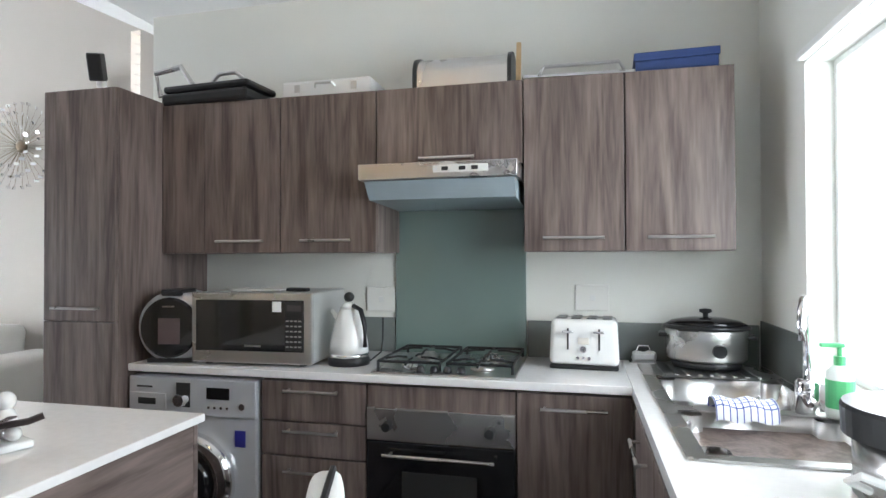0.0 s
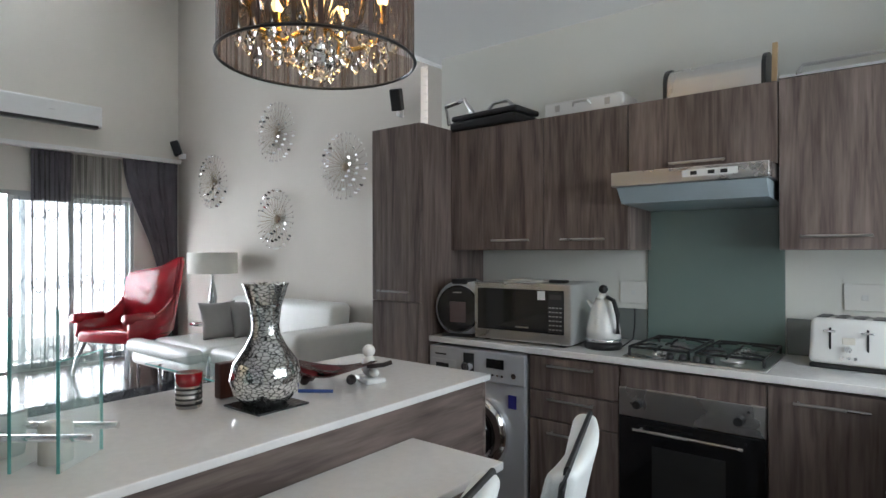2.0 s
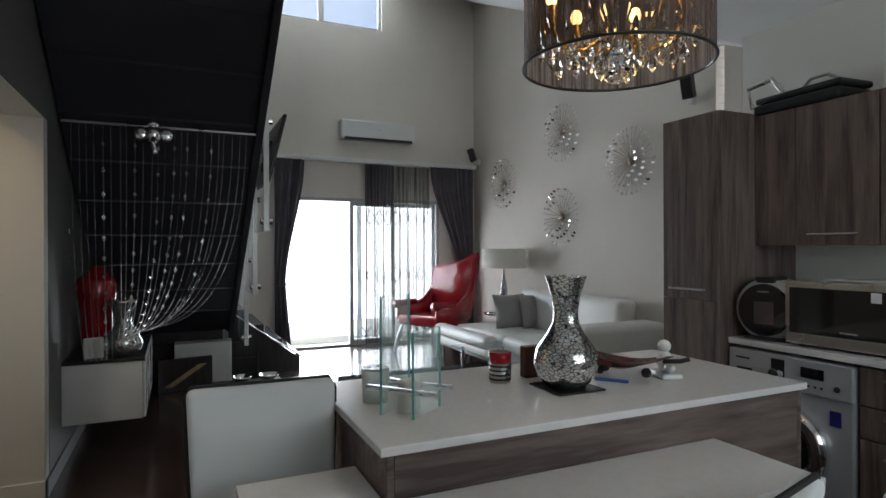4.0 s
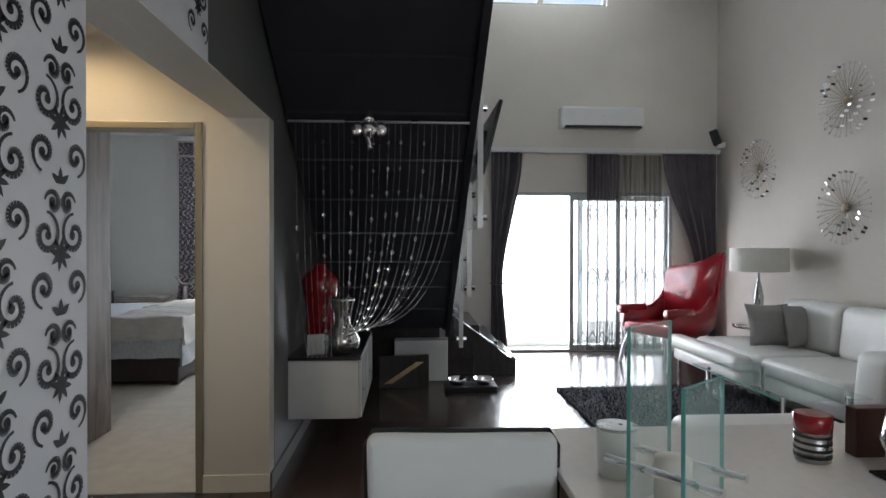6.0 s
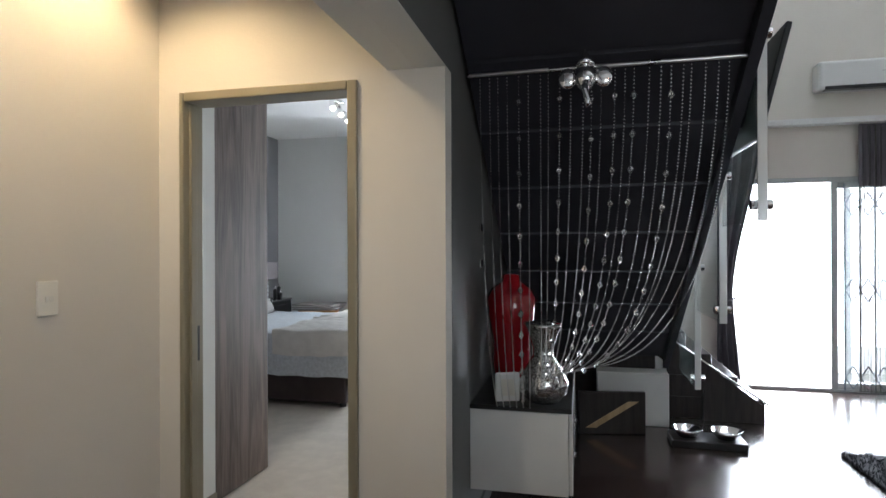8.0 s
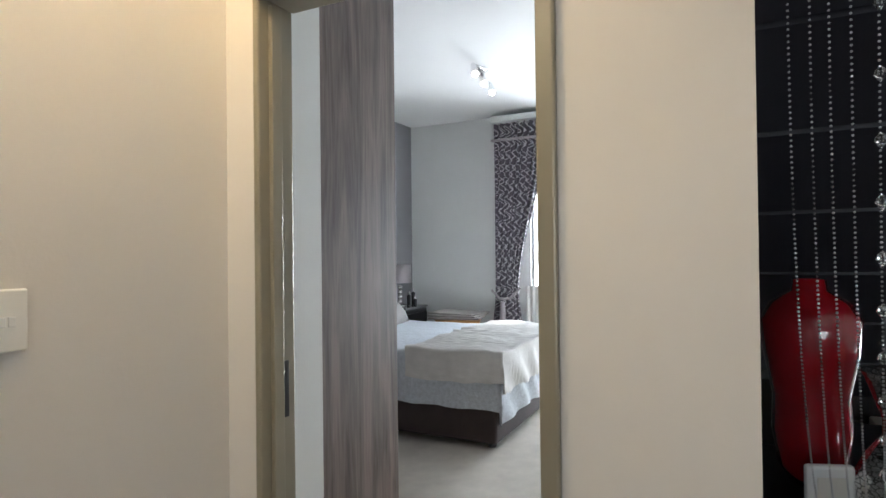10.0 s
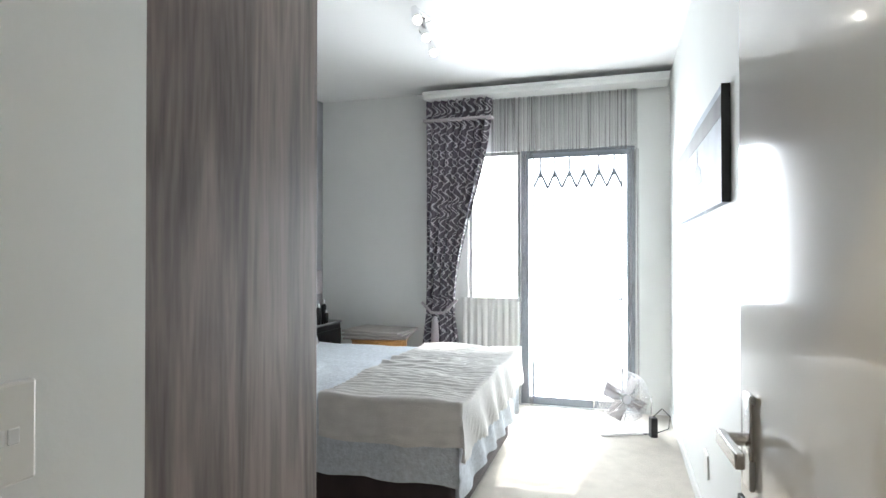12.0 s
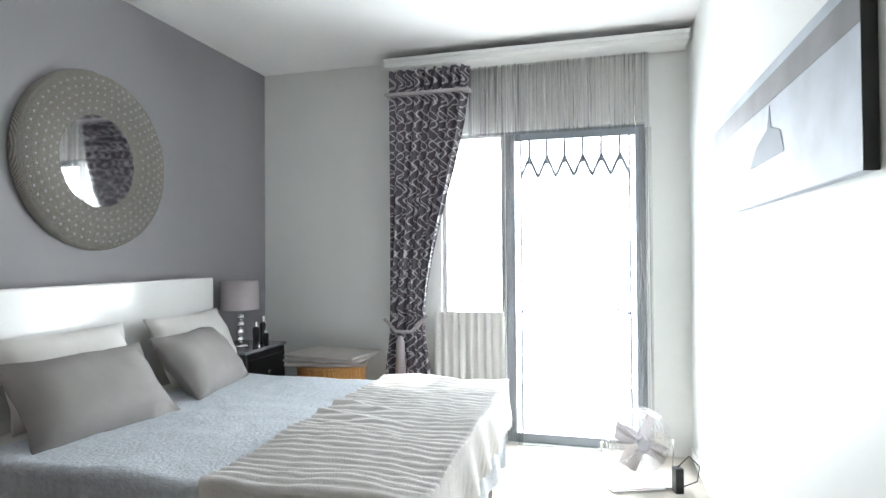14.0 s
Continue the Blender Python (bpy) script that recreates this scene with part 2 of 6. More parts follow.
OLIVE = plain("bronze_door_frame", (0.30, 0.27, 0.20), 0.35, 0.2, 0.05, 4, 0.03)
DOORPAINT = plain("glossy_door_paint", (0.66, 0.65, 0.62), 0.12, 0, 0.02, 3, 0.0, coat=0.4)
DARKWOOD = wood("espresso_wood", (0.014, 0.010, 0.010), (0.04, 0.03, 0.028), "z", 0.3)
REDWOOD = wood("reddish_wood", (0.05, 0.018, 0.013), (0.13, 0.045, 0.03), "z", 0.35)
WICKER = woven("honey_wicker", (0.40, 0.19, 0.05), (0.62, 0.34, 0.11), 30, 30, 0.6, 0.5)
QUILT = plain("pale_grey_quilt", (0.56, 0.60, 0.645), 0.9, 0, 0.13, 42, 1.0, 75)
THROW = plain("silver_ribbed_throw", (0.66, 0.65, 0.63), 0.8, 0, 0.08, 10, 0.5, 200)
LINEN = plain("pale_linen", (0.74, 0.73, 0.70), 0.85, 0, 0.04, 6, 0.3, 240)
BASECLOTH = plain("brown_base_cloth", (0.05, 0.036, 0.036), 0.8, 0, 0.2, 8, 0.3, 240)
MIRROR = plain("mirror_glass", (0.9, 0.9, 0.9), 0.02, 1.0, 0.0, 3, 0)
FILIGREE = woven("filigree_silver", (0.30, 0.28, 0.24), (0.66, 0.63, 0.57), 60, 60, 0.35, 0.8)
FILIGREE.node_tree.nodes["Principled BSDF"].inputs["Metallic"].default_value = 0.7
STRINGSHADE = see_through("brown_string_shade", (0.05, 0.028, 0.022), 0.72, 0.6)
BULB = glow("warm_bulb", (1, 0.6, 0.2), 14)
SPOTBULB = glow("spot_bulb", (1, 0.93, 0.8), 12)
GOLD = plain("gilt_metal", (0.62, 0.40, 0.13), 0.22, 1.0, 0.1, 10, 0)
ANTIQUE = plain("dark_bronze_wire", (0.26, 0.21, 0.15), 0.4, 0.9, 0.2, 10, 0)
GREEN = plain("green_soap", (0.10, 0.45, 0.18), 0.3, 0, 0.1, 8, 0)
SOAPWHITE = plain("milky_plastic", (0.72, 0.76, 0.72), 0.3, 0, 0.03, 8, 0)
INK = plain("black_print", (0.02, 0.02, 0.022), 0.7, 0, 0.1, 20, 0)
PAPERBG = plain("white_wallpaper", (0.66, 0.66, 0.68), 0.7, 0, 0.04, 3, 0.1, 120)
BEIGE = plain("switch_plastic", (0.78, 0.77, 0.73), 0.3, 0, 0.02, 8, 0)
PATIO = plain("pale_patio_tile", (0.62, 0.60, 0.56), 0.7, 0, 0.08, 3, 0.2)
CANVAS = plain("grey_canvas_print", (0.44, 0.48, 0.54), 0.6, 0, 0.25, 3, 0.1, 200)

# ---- building helpers ----
def part(name, bm, material, parent=None, label="", smooth=False):
    me = bpy.data.meshes.new(name)
    if smooth:
        for f in bm.faces:
            f.smooth = True
    bm.to_mesh(me)
    bm.free()
    me.materials.append(material)
    ob = new(name, me)
    if parent:
        ob.parent = parent
    if label:
        ob["label"] = label
    return ob


def thing(name, label, category, at=(0, 0, 0), turn=0, group="", kind=""):
    e = new(name)
    e.empty_display_size = 0.05
    e.matrix_world = pose(*at, 0, 0, turn)
    return tagged(e, label, category, group, kind)


def box(lo, hi, bevel=0.0, bm=None, seg=2):
    bm = bm or bmesh.new()
    c = [(a + b) / 2 for a, b in zip(lo, hi)]
    s = [abs(b - a) for a, b in zip(lo, hi)]
    r = bmesh.ops.create_cube(bm, size=1, matrix=Matrix.Translation(c) @ Matrix.Diagonal((*s, 1)))
    if bevel:
        es = {e for v in r["verts"] for e in v.link_edges}
        bmesh.ops.bevel(bm, geom=list(es), offset=min(bevel, min(s) * 0.45), segments=seg, affect="EDGES", profile=0.5)
    return bm


def cyl(a, b, r, r2=None, n=16, bm=None, caps=True):
    bm = bm or bmesh.new()
    a, b = Vector(a), Vector(b)
    d = b - a
    m = Matrix.Translation((a + b) / 2) @ d.to_track_quat("Z", "Y").to_matrix().to_4x4()
    bmesh.ops.create_cone(bm, cap_ends=caps, segments=n, radius1=r, radius2=r if r2 is None else r2, depth=d.length, matrix=m)
    return bm


def ball(c, r, bm=None, n=10, squash=(1, 1, 1)):
    bm = bm or bmesh.new()
    bmesh.ops.create_uvsphere(bm, u_segments=n, v_segments=max(4, n * 2 // 3), radius=r, matrix=Matrix.Translation(c) @ Matrix.Diagonal((*squash, 1)))
    return bm


def lathe(profile, n=28, at=(0, 0, 0), bm=None, caps=True):
    """Turned body from (radius, height) pairs."""
    bm = bm or bmesh.new()
    rings = []
    for r, z in profile:
        rings.append([bm.verts.new((at[0] + r * math.cos(2 * math.pi * i / n), at[1] + r * math.sin(2 * math.pi * i / n), at[2] + z)) for i in range(n)])
    for a, b in zip(rings, rings[1:]):
        for i in range(n):
            bm.faces.new((a[i], a[(i + 1) % n], b[(i + 1) % n], b[i]))
    for ring, flip in ((rings[0], True), (rings[-1], False)):
        if caps and profile[0 if flip else -1][0] > 1e-4:
            bm.faces.new(ring[::-1] if flip else ring)
    return bm


def tube(points, r, n=8, bm=None):
    """A bent rod through the points."""
    bm = bm or bmesh.new()
    pts = [Vector(p) for p in points]
    rings = []
    for i, p in enumerate(pts):
        d = (pts[min(i + 1, len(pts) - 1)] - pts[max(i - 1, 0)]).normalized()
        q = d.to_track_quat("Z", "Y")
        rings.append([bm.verts.new(p + q @ Vector((r * math.cos(2 * math.pi * k / n), r * math.sin(2 * math.pi * k / n), 0))) for k in range(n)])
    for a, b in zip(rings, rings[1:]):
        for k in range(n):
            bm.faces.new((a[k], a[(k + 1) % n], b[(k + 1) % n], b[k]))
    bm.faces.new(rings[0][::-1])
    bm.faces.new(rings[-1])
    return bm


def prism(outline, axis, lo, hi):
    """An outline in the two other axes, drawn out along an axis."""
    bm = bmesh.new()
    put = {"x": lambda u, v, w: (w, u, v), "y": lambda u, v, w: (u, w, v), "z": lambda u, v, w: (u, v, w)}[axis]
    a = [bm.verts.new(put(u, v, lo)) for u, v in outline]
    b = [bm.verts.new(put(u, v, hi)) for u, v in outline]
    bm.faces.new(a)
    bm.faces.new(b[::-1])
    n = len(a)
    for i in range(n):
        bm.faces.new((a[i], b[i], b[(i + 1) % n], a[(i + 1) % n]))
    bmesh.ops.recalc_face_normals(bm, faces=bm.faces)
    return bm


def structure(name, bm, material, label, category):
    return tagged(part(name, bm, material), label, category, "", "structure")


def pleats(width, height, folds, depth, pinch=None, n_up=14, thick=0.004):
    """Hanging cloth in the y-z plane, y from 0 to width, z from 0 to height; pinch(z) gives (left, right)."""
    bm = bmesh.new()
    cols = folds * 8
    grid = []
    for j in range(n_up + 1):
        z = height * j / n_up
        l, r = pinch(z / height) if pinch else (0, width)
        row = []
        for i in range(cols + 1):
            u = i / cols
            a = u * folds * 2 * math.pi
            x = depth * (math.sin(a) + 0.35 * math.sin(2.3 * a + 1.1)) * (0.75 + 0.25 * math.sin(3 * u + 2 * z))
            row.append(bm.verts.new((x, l + (r - l) * u + 0.25 * depth * math.sin(a * 0.5 + z), z)))
        grid.append(row)
    for a, b in zip(grid, grid[1:]):
        for i in range(cols):
            bm.faces.new((a[i], a[i + 1], b[i + 1], b[i]))
    return bm


def cushion(w, h, d, plump=1.0):
    """A stuffed pillow lying in x-z, thick along y."""
    bm = bmesh.new()
    bmesh.ops.create_cube(bm, size=2)
    bmesh.ops.subdivide_edges(bm, edges=bm.edges[:], cuts=7, use_grid_fill=True)
    for v in bm.verts:
        x, y, z = v.co
        k = ((1 - abs(x) ** 2.6) * (1 - abs(z) ** 2.6)) ** 0.5 if abs(x) < 1 and abs(z) < 1 else 0
        px, pz = 1 - 0.09 * (1 - z * z), 1 - 0.09 * (1 - x * x)
        v.co = (x * w / 2 * (px if abs(x) > 0.9 else 1), (0.06 + 0.94 * k) * y * d / 2 * plump, z * h / 2 * (pz if abs(z) > 0.9 else 1))
        v.co.y += 0.012 * noise.noise(Vector((x * 3, z * 3, y)))
    return bm

# ---- the building ----
K, SO, W, RX = 2.40, 3.35, -7.10, 1.45
GY, DX, BY, BX, BL = -1.54, -2.95, -1.82, -8.10, -5.17


def wall(name, lo, hi, material, label, holes=(), axis="x"):
    """A straight wall with rectangular openings, built of the pieces round them; holes: (from, to, bottom, top) along the wall."""
    i = 1 if axis == "x" else 0
    bm = bmesh.new()

    def piece(a, b, z0, z1):
        if b - a < 1e-4 or z1 - z0 < 1e-4:
            return
        l, h = list(lo), list(hi)
        l[i], h[i], l[2], h[2] = a, b, z0, z1
        box(l, h, 0, bm)
    at = lo[i]
    for a, b, z0, z1 in sorted(holes):
        piece(at, a, lo[2], hi[2])
        piece(a, b, lo[2], z0)
        piece(a, b, z1, hi[2])
        at = b
    piece(at, hi[i], lo[2], hi[2])
    return structure(name, bm, material, label, "wall")


structure("floor", box((W - 0.15, GY - 0.2, -0.08), (2.6, SO + 0.1, 0)), FLOOR, "dark espresso laminate floor with a satin shine", "floor")
structure("floor_hall", box((DX, -4.2, -0.08), (2.6, GY - 0.204, 0)), FLOOR, "dark laminate floor of the hall", "floor")
structure("floor_bedroom", box((BX - 0.15, BL - 0.1, -0.08), (DX - 0.004, BY + 0.1, 0.004)), CARPET, "beige short-pile bedroom carpet", "carpet")
structure("ground", box((-60, -60, -0.3), (60, 60, -0.12)), PATIO, "pale paved ground outside", "ground")
structure("patio", box((-11, -5.6, -0.118), (BX - 0.16, 4.2, -0.03)), PATIO, "pale tiled patio outside the doors", "patio")

wall("wall_kitchen", (-1.62, K, 0), (RX + 0.15, K + 0.12, 2.75), KWALL, "off-white painted kitchen wall", axis="y")
wall("wall_kitchen_return", (-1.62, K + 0.122, 0), (-1.50, SO, 2.9), KWALL, "painted return beside the kitchen")
wall("wall_sofa", (W, SO, 0), (-1.50, SO + 0.15, 5.4), SOFAWALL, "tall beige living-room wall behind the sofa", [(-2.62, -2.535, 1.2, 3.1)], "y")
wall("wall_slider", (W - 0.15, GY - 0.2, 0), (W, SO + 0.15, 3.0), CREAM, "tall cream wall with the sliding door", [(0.42, 2.75, 0, 2.1)])
wall("wall_slider_upper", (W - 0.15, GY - 0.2, 3.0), (W, SO + 0.15, 5.4), CREAM, "upper cream wall with the clerestory window", [(0.1, 1.85, 4.55, 5.25)])
wall("wall_window", (RX, -3.2, 0), (RX + 0.15, K, 2.75), KWALL, "painted kitchen wall with the window", [(0.05, 1.89, 0.97, 2.05)])
wall("wall_grey", (W, GY - 0.12, 0), (DX - 0.11, GY, 5.4), GREYWALL, "charcoal grey wall beside the stairs", axis="y")
wall("wall_grey_upper", (DX - 0.11, GY - 0.12, 2.136), (-1.95, GY, 5.4), GREYWALL, "charcoal grey wall above the hall opening", axis="y")
wall("wall_damask_upper", (-1.948, GY - 0.12, 2.136), (-1.085, GY, 5.0), PAPERBG, "scroll-papered wall above the hall opening", axis="y")
wall("wall_damask", (-1.083, GY - 0.12, 0), (2.6, GY, 2.75), PAPERBG, "scroll-papered wall beside the hall opening", axis="y")
structure("beam_hall", box((DX, GY - 0.24, 2.13), (-1.085, GY - 0.122, 2.8)), WHITEWALL, "white beam over the hall opening", "beam")
structure("beam_soffit", box((DX, GY - 0.121, 2.13), (-1.085, GY - 0.001, 2.135)), WHITEWALL, "white underside of the hall beam", "beam")
wall("wall_bedroom_door", (DX - 0.11, -4.2, 0), (DX, GY - 0.002, 3.06), WARMWALL, "cream hall wall with the bedroom door", [(-2.735, -1.94, 0, 2.07)])
wall("wall_hall_back", (DX, -2.98, 0), (0.4, -2.86, 2.80), WARMWALL, "cream hall wall lit by a warm downlight", [(-2.11, -1.31, 0, 2.03)], "y")
wall("wall_hall_end", (0.4, -2.98, 0), (0.52, GY - 0.13, 2.80), WARMWALL, "cream end wall of the hall")
structure("ceiling_hall", box((DX, -2.98, 2.76), (0.5, GY - 0.242, 2.84)), CEIL, "white hall ceiling", "ceiling")
wall("wall_bedroom_window", (BX - 0.15, BL - 0.1, 0), (BX, BY + 0.1, 3.06), WHITEWALL, "off-white bedroom wall with the glazed door", [(-3.62, -3.122, 0.95, 2.36), (-3.12, -2.11, 0.01, 2.36)])
wall("wall_bedroom_grey", (BX, BL - 0.12, 0), (DX - 0.11, BL, 3.06), BEDGREY, "mid-grey painted wall behind the bed", axis="y")
wall("wall_bedroom_right", (BX, BY, 0), (DX - 0.112, BY + 0.12, 3.06), WHITEWALL, "white bedroom wall with the picture", axis="y")
wall("wall_bedroom_stub", (-3.495, BL, 0), (DX - 0.112, -2.96, 3.06), WHITEWALL, "white wall stub with the light switch")
structure("ceiling_bedroom", box((BX, BL, 2.96), (DX - 0.112, BY, 3.04)), CEIL, "white bedroom ceiling", "ceiling")
structure("ceiling_kitchen", box((-1.698, GY - 0.1, 2.72), (2.6, SO + 0.1, 2.8)), CEIL, "white kitchen ceiling", "ceiling")
structure("ceiling_living", prism([(W - 0.15, 5.30), (-1.70, 2.72), (-1.70, 2.82), (W - 0.15, 5.40)], "y", GY - 0.2, SO + 0.15), CEIL, "sloping white living-room ceiling", "ceiling")
wall("wall_room_end", (2.6, GY, 0), (2.7, K, 2.75), KWALL, "plain wall closing the kitchen")
wall("wall_south_kitchen", (RX + 0.15, GY, 0), (2.6, GY + 0.1, 2.75), KWALL, "plain wall closing the kitchen corner", axis="y")

structure("baseboard_pillar", box((DX, -1.93, 0), (DX + 0.014, GY, 0.1), 0.003), CREAM, "cream skirting board on the pillar", "skirting")
structure("baseboard_grey", box((W, GY, 0), (DX, GY + 0.014, 0.1), 0.003), GREYWALL, "grey skirting board", "skirting")
structure("baseboard_sofa", box((W, SO - 0.014, 0), (-1.85, SO, 0.1), 0.003), WHITEPAINT, "white skirting board behind the sofa", "skirting")
structure("baseboard_bedroom", box((BX, BY - 0.012, 0.004), (-3.2, BY, 0.08), 0.003), WHITEPAINT, "white bedroom skirting board", "skirting")
structure("baseboard_stub", box((-3.495, -2.96, 0.004), (-3.13, -2.948, 0.09), 0.003), OLIVE, "bronze skirting board", "skirting")


def door_frame(name, y0, y1, x, depth, label):
    t = thing(name, label, "door frame", kind="structure")
    w = 0.03
    part("jamb", box((x - depth - 0.02, y0 - 0.01, 0), (x + 0.018, y0 + 0.012, 2.10), 0.006), OLIVE, t)
    part("jamb", box((x - depth - 0.02, y1 - 0.012, 0), (x + 0.018, y1 + w, 2.10), 0.006), OLIVE, t)
    part("head", box((x - depth - 0.02, y0 + 0.014, 2.06), (x + 0.018, y1 - 0.014, 2.10), 0.006), OLIVE, t)
    part("stop", box((x - depth + 0.04, y0 + 0.012, 0), (x - depth + 0.08, y0 + 0.026, 2.05), 0.003), OLIVE, t)
    part("strike_plate", box((x - 0.09, y0 + 0.0125, 0.9), (x - 0.06, y0 + 0.015, 1.06), 0.001), BLACK, t, "dark strike plate")
    return t


door_frame("door_1", -2.735, -1.94, DX, 0.10, "bronze-painted steel frame of the bedroom doorway")
t = thing("door_2", "bronze-painted steel frame of a hall doorway", "door frame", kind="structure")
part("jamb", box((-2.17, -2.99, 0), (-2.10, -2.845, 2.07), 0.006), OLIVE, t)
part("jamb", box((-1.32, -2.99, 0), (-1.25, -2.845, 2.07), 0.006), OLIVE, t)
part("head", box((-2.098, -2.99, 2.015), (-1.322, -2.845, 2.07), 0.006), OLIVE, t)
part("leaf", box((-2.096, -2.96, 0.01), (-1.324, -2.92, 2.01), 0.003), DOORPAINT, t, "glossy pale door leaf")

# open bedroom door leaf with a square lever handle
t = thing("bedroom_door", "glossy pale-painted door standing wide open against the wall", "door", (-3.135, -1.975, 0), 183)
part("leaf", box((0.0, -0.02, 0.012), (0.80, 0.02, 2.05), 0.003), DOORPAINT, t)
h = part("handle_plate", box((0.70, 0.021, 1.0), (0.745, 0.03, 1.16), 0.003), STEEL, t, "brushed steel handle plate")
part("lever", box((0.60, 0.06, 1.07), (0.735, 0.075, 1.095), 0.003), STEEL, t, "square steel lever")
part("lever_stem", cyl((0.722, 0.03, 1.082), (0.722, 0.062, 1.082), 0.011), STEEL, t)
part("lock_edge", box((0.8001, -0.012, 0.96), (0.803, 0.012, 1.16), 0.001), BLACK, t, "dark lock edge plate")
part("key_rose", box((0.705, 0.0305, 0.90), (0.74, 0.04, 0.985), 0.003), BLACK, t)

# ---- living room: sliding door, clerestory, strip window ----
def sash(t, y0, y1, z0, z1, x, w, material=ALU, d=0.05):
    s = part("window_frame", box((x, y0, z0), (x + d, y0 + w, z1), 0.004), material, t)
    part("stile", box((x, y1 - w, z0), (x + d, y1, z1), 0.004), material, s)
    part("rail", box((x, y0 + w, z0), (x + d, y1 - w, z0 + w), 0.004), material, s)
    part("rail", box((x, y0 + w, z1 - w), (x + d, y1 - w, z1), 0.004), material, s)
    p = part("pane", box((x + d / 2 - 0.003, y0 + w, z0 + w), (x + d / 2 + 0.003, y1 - w, z1 - w)), PANE, s)
    p.visible_shadow = False
    return s


t = thing("window_1", "pale aluminium sliding patio door standing half open", "sliding door", kind="structure")
part("track", box((W - 0.13, 0.42, 0.0), (W - 0.01, 2.75, 0.03), 0.004), ALU, t)
part("head", box((W - 0.13, 0.42, 2.05), (W + 0.012, 2.75, 2.10), 0.004), ALU, t)
part("jamb", box((W - 0.13, 0.42, 0.03), (W - 0.01, 0.47, 2.05), 0.004), ALU, t)
part("jamb", box((W - 0.13, 2.70, 0.03), (W - 0.01, 2.75, 2.05), 0.004), ALU, t)
sash(t, 1.36, 2.04, 0.03, 2.05, W - 0.06, 0.06)
sash(t, 1.50, 2.70, 0.03, 2.05, W - 0.12, 0.06)
t = thing("window_2", "high clerestory window letting in daylight", "window", kind="structure")
sash(t, 0.1, 0.97, 4.55, 5.25, W - 0.1, 0.04)
sash(t, 0.97, 1.85, 4.55, 5.25, W - 0.1, 0.04)
t = thing("window_3", "narrow slit window with glass louvres", "window", kind="structure")
for i in range(24):
    part("louvre", box((-2.615, SO + 0.03, 1.22 + i * 0.078), (-2.54, SO + 0.10, 1.226 + i * 0.078)), PANE, t)
t = thing("window_4", "wide kitchen window over the sink", "window", kind="structure")
sash(t, 0.05, 0.97, 0.97, 2.05, RX + 0.09, 0.024, WHITEPAINT)
sash(t, 0.97, 1.89, 0.97, 2.05, RX + 0.09, 0.024, WHITEPAINT)
part("window_sill", box((RX - 0.012, 0.02, 0.945), (RX + 0.15, 1.90, 0.97), 0.004), WHITEPAINT, t)
part("blind_rail", box((RX - 0.035, -0.02, 2.05), (RX - 0.004, 1.87, 2.075), 0.004), WHITEPAINT, t, "white roller-blind rail")

# folding security gate behind the sheer
def lattice_gate(name, x, y0, y1, z0, z1, bays, label, material, levels):
    t = thing(name, label, "security gate")
    n = bays
    for i in range(n + 1):
        y = y0 + (y1 - y0) * i / n
        part("bar", box((x - 0.008, y - 0.007, z0), (x + 0.008, y + 0.007, z1), 0.002), material, t)
    for zc in levels:
        for i in range(n):
            ya, yb = y0 + (y1 - y0) * i / n, y0 + (y1 - y0) * (i + 1) / n
            ym = (ya + yb) / 2
            for p, q in (((ya, zc), (ym, zc + 0.11)), ((ym, zc + 0.11), (yb, zc)), ((ya, zc), (ym, zc - 0.11)), ((ym, zc - 0.11), (yb, zc))):
                part("lattice_strip", cyl((x + 0.011, *p), (x + 0.011, *q), 0.007, n=6), material, t)
    return t


lattice_gate("security_gate", W + 0.035, 1.46, 2.62, 0.03, 2.03, 9, "folded-out metal trellis security gate", GATE, (1.83, 1.0, 0.16))

# ---- curtains of the living room ----
t = thing("curtain_pelmet", "white double curtain rail along the wall", "curtain rail")
part("rail", box((W + 0.02, 0.30, 2.60), (W + 0.14, 3.32, 2.645), 0.008), WHITEPAINT, t)
part("lip", box((W + 0.14, 0.30, 2.63), (W + 0.15, 3.32, 2.655), 0.003), WHITEPAINT, t)


def tied(w, left, tie=0.34):
    def f(u):
        k = max(0.0, min(1.0, (u - tie) / (1 - tie)))
        k = k * k * (3 - 2 * k) if u > tie else 0
        low = 0 if u > tie else (tie - u) / tie
        n = 0.36 + 0.64 * k + 0.2 * low
        return (0, w * n) if left else (w - w * n, w)
    return f


def drape(name, x, y, w, z0, z1, folds, depth, f, material, label):
    t = thing(name, label, "curtain", (x, y, z0))
    part("cloth", pleats(w, z1 - z0, folds, depth, f), material, t, smooth=True)
    return t


c = drape("curtain", W + 0.09, 0.30, 0.42, 0.02, 2.6, 6, 0.035, tied(0.40, True), DRAPE, "heavy dark grey curtain tied back beside the open door")
part("tie_band", tube([(0.05, -0.01, 0.9), (0.06, 0.08, 0.86), (0.05, 0.17, 0.9)], 0.012), DRAPE, c)
c = drape("curtain", W + 0.09, 2.56, 0.74, 0.02, 2.6, 9, 0.035, tied(0.74, False), DRAPE, "heavy dark grey curtain tied back into the corner")
part("tie_band", tube([(0.05, 0.46, 0.86), (0.06, 0.6, 0.84), (0.05, 0.74, 0.9)], 0.012), DRAPE, c)
drape("sheer_curtain", W + 0.075, 1.56, 1.0, 0.03, 2.58, 22, 0.012, None, SHEER, "grey sheer curtain hanging over the trellis gate")
drape("sheer_valance", W + 0.085, 1.56, 0.42, 2.0, 2.59, 8, 0.02, None, DRAPE, "bunched dark top of the sheer curtain")

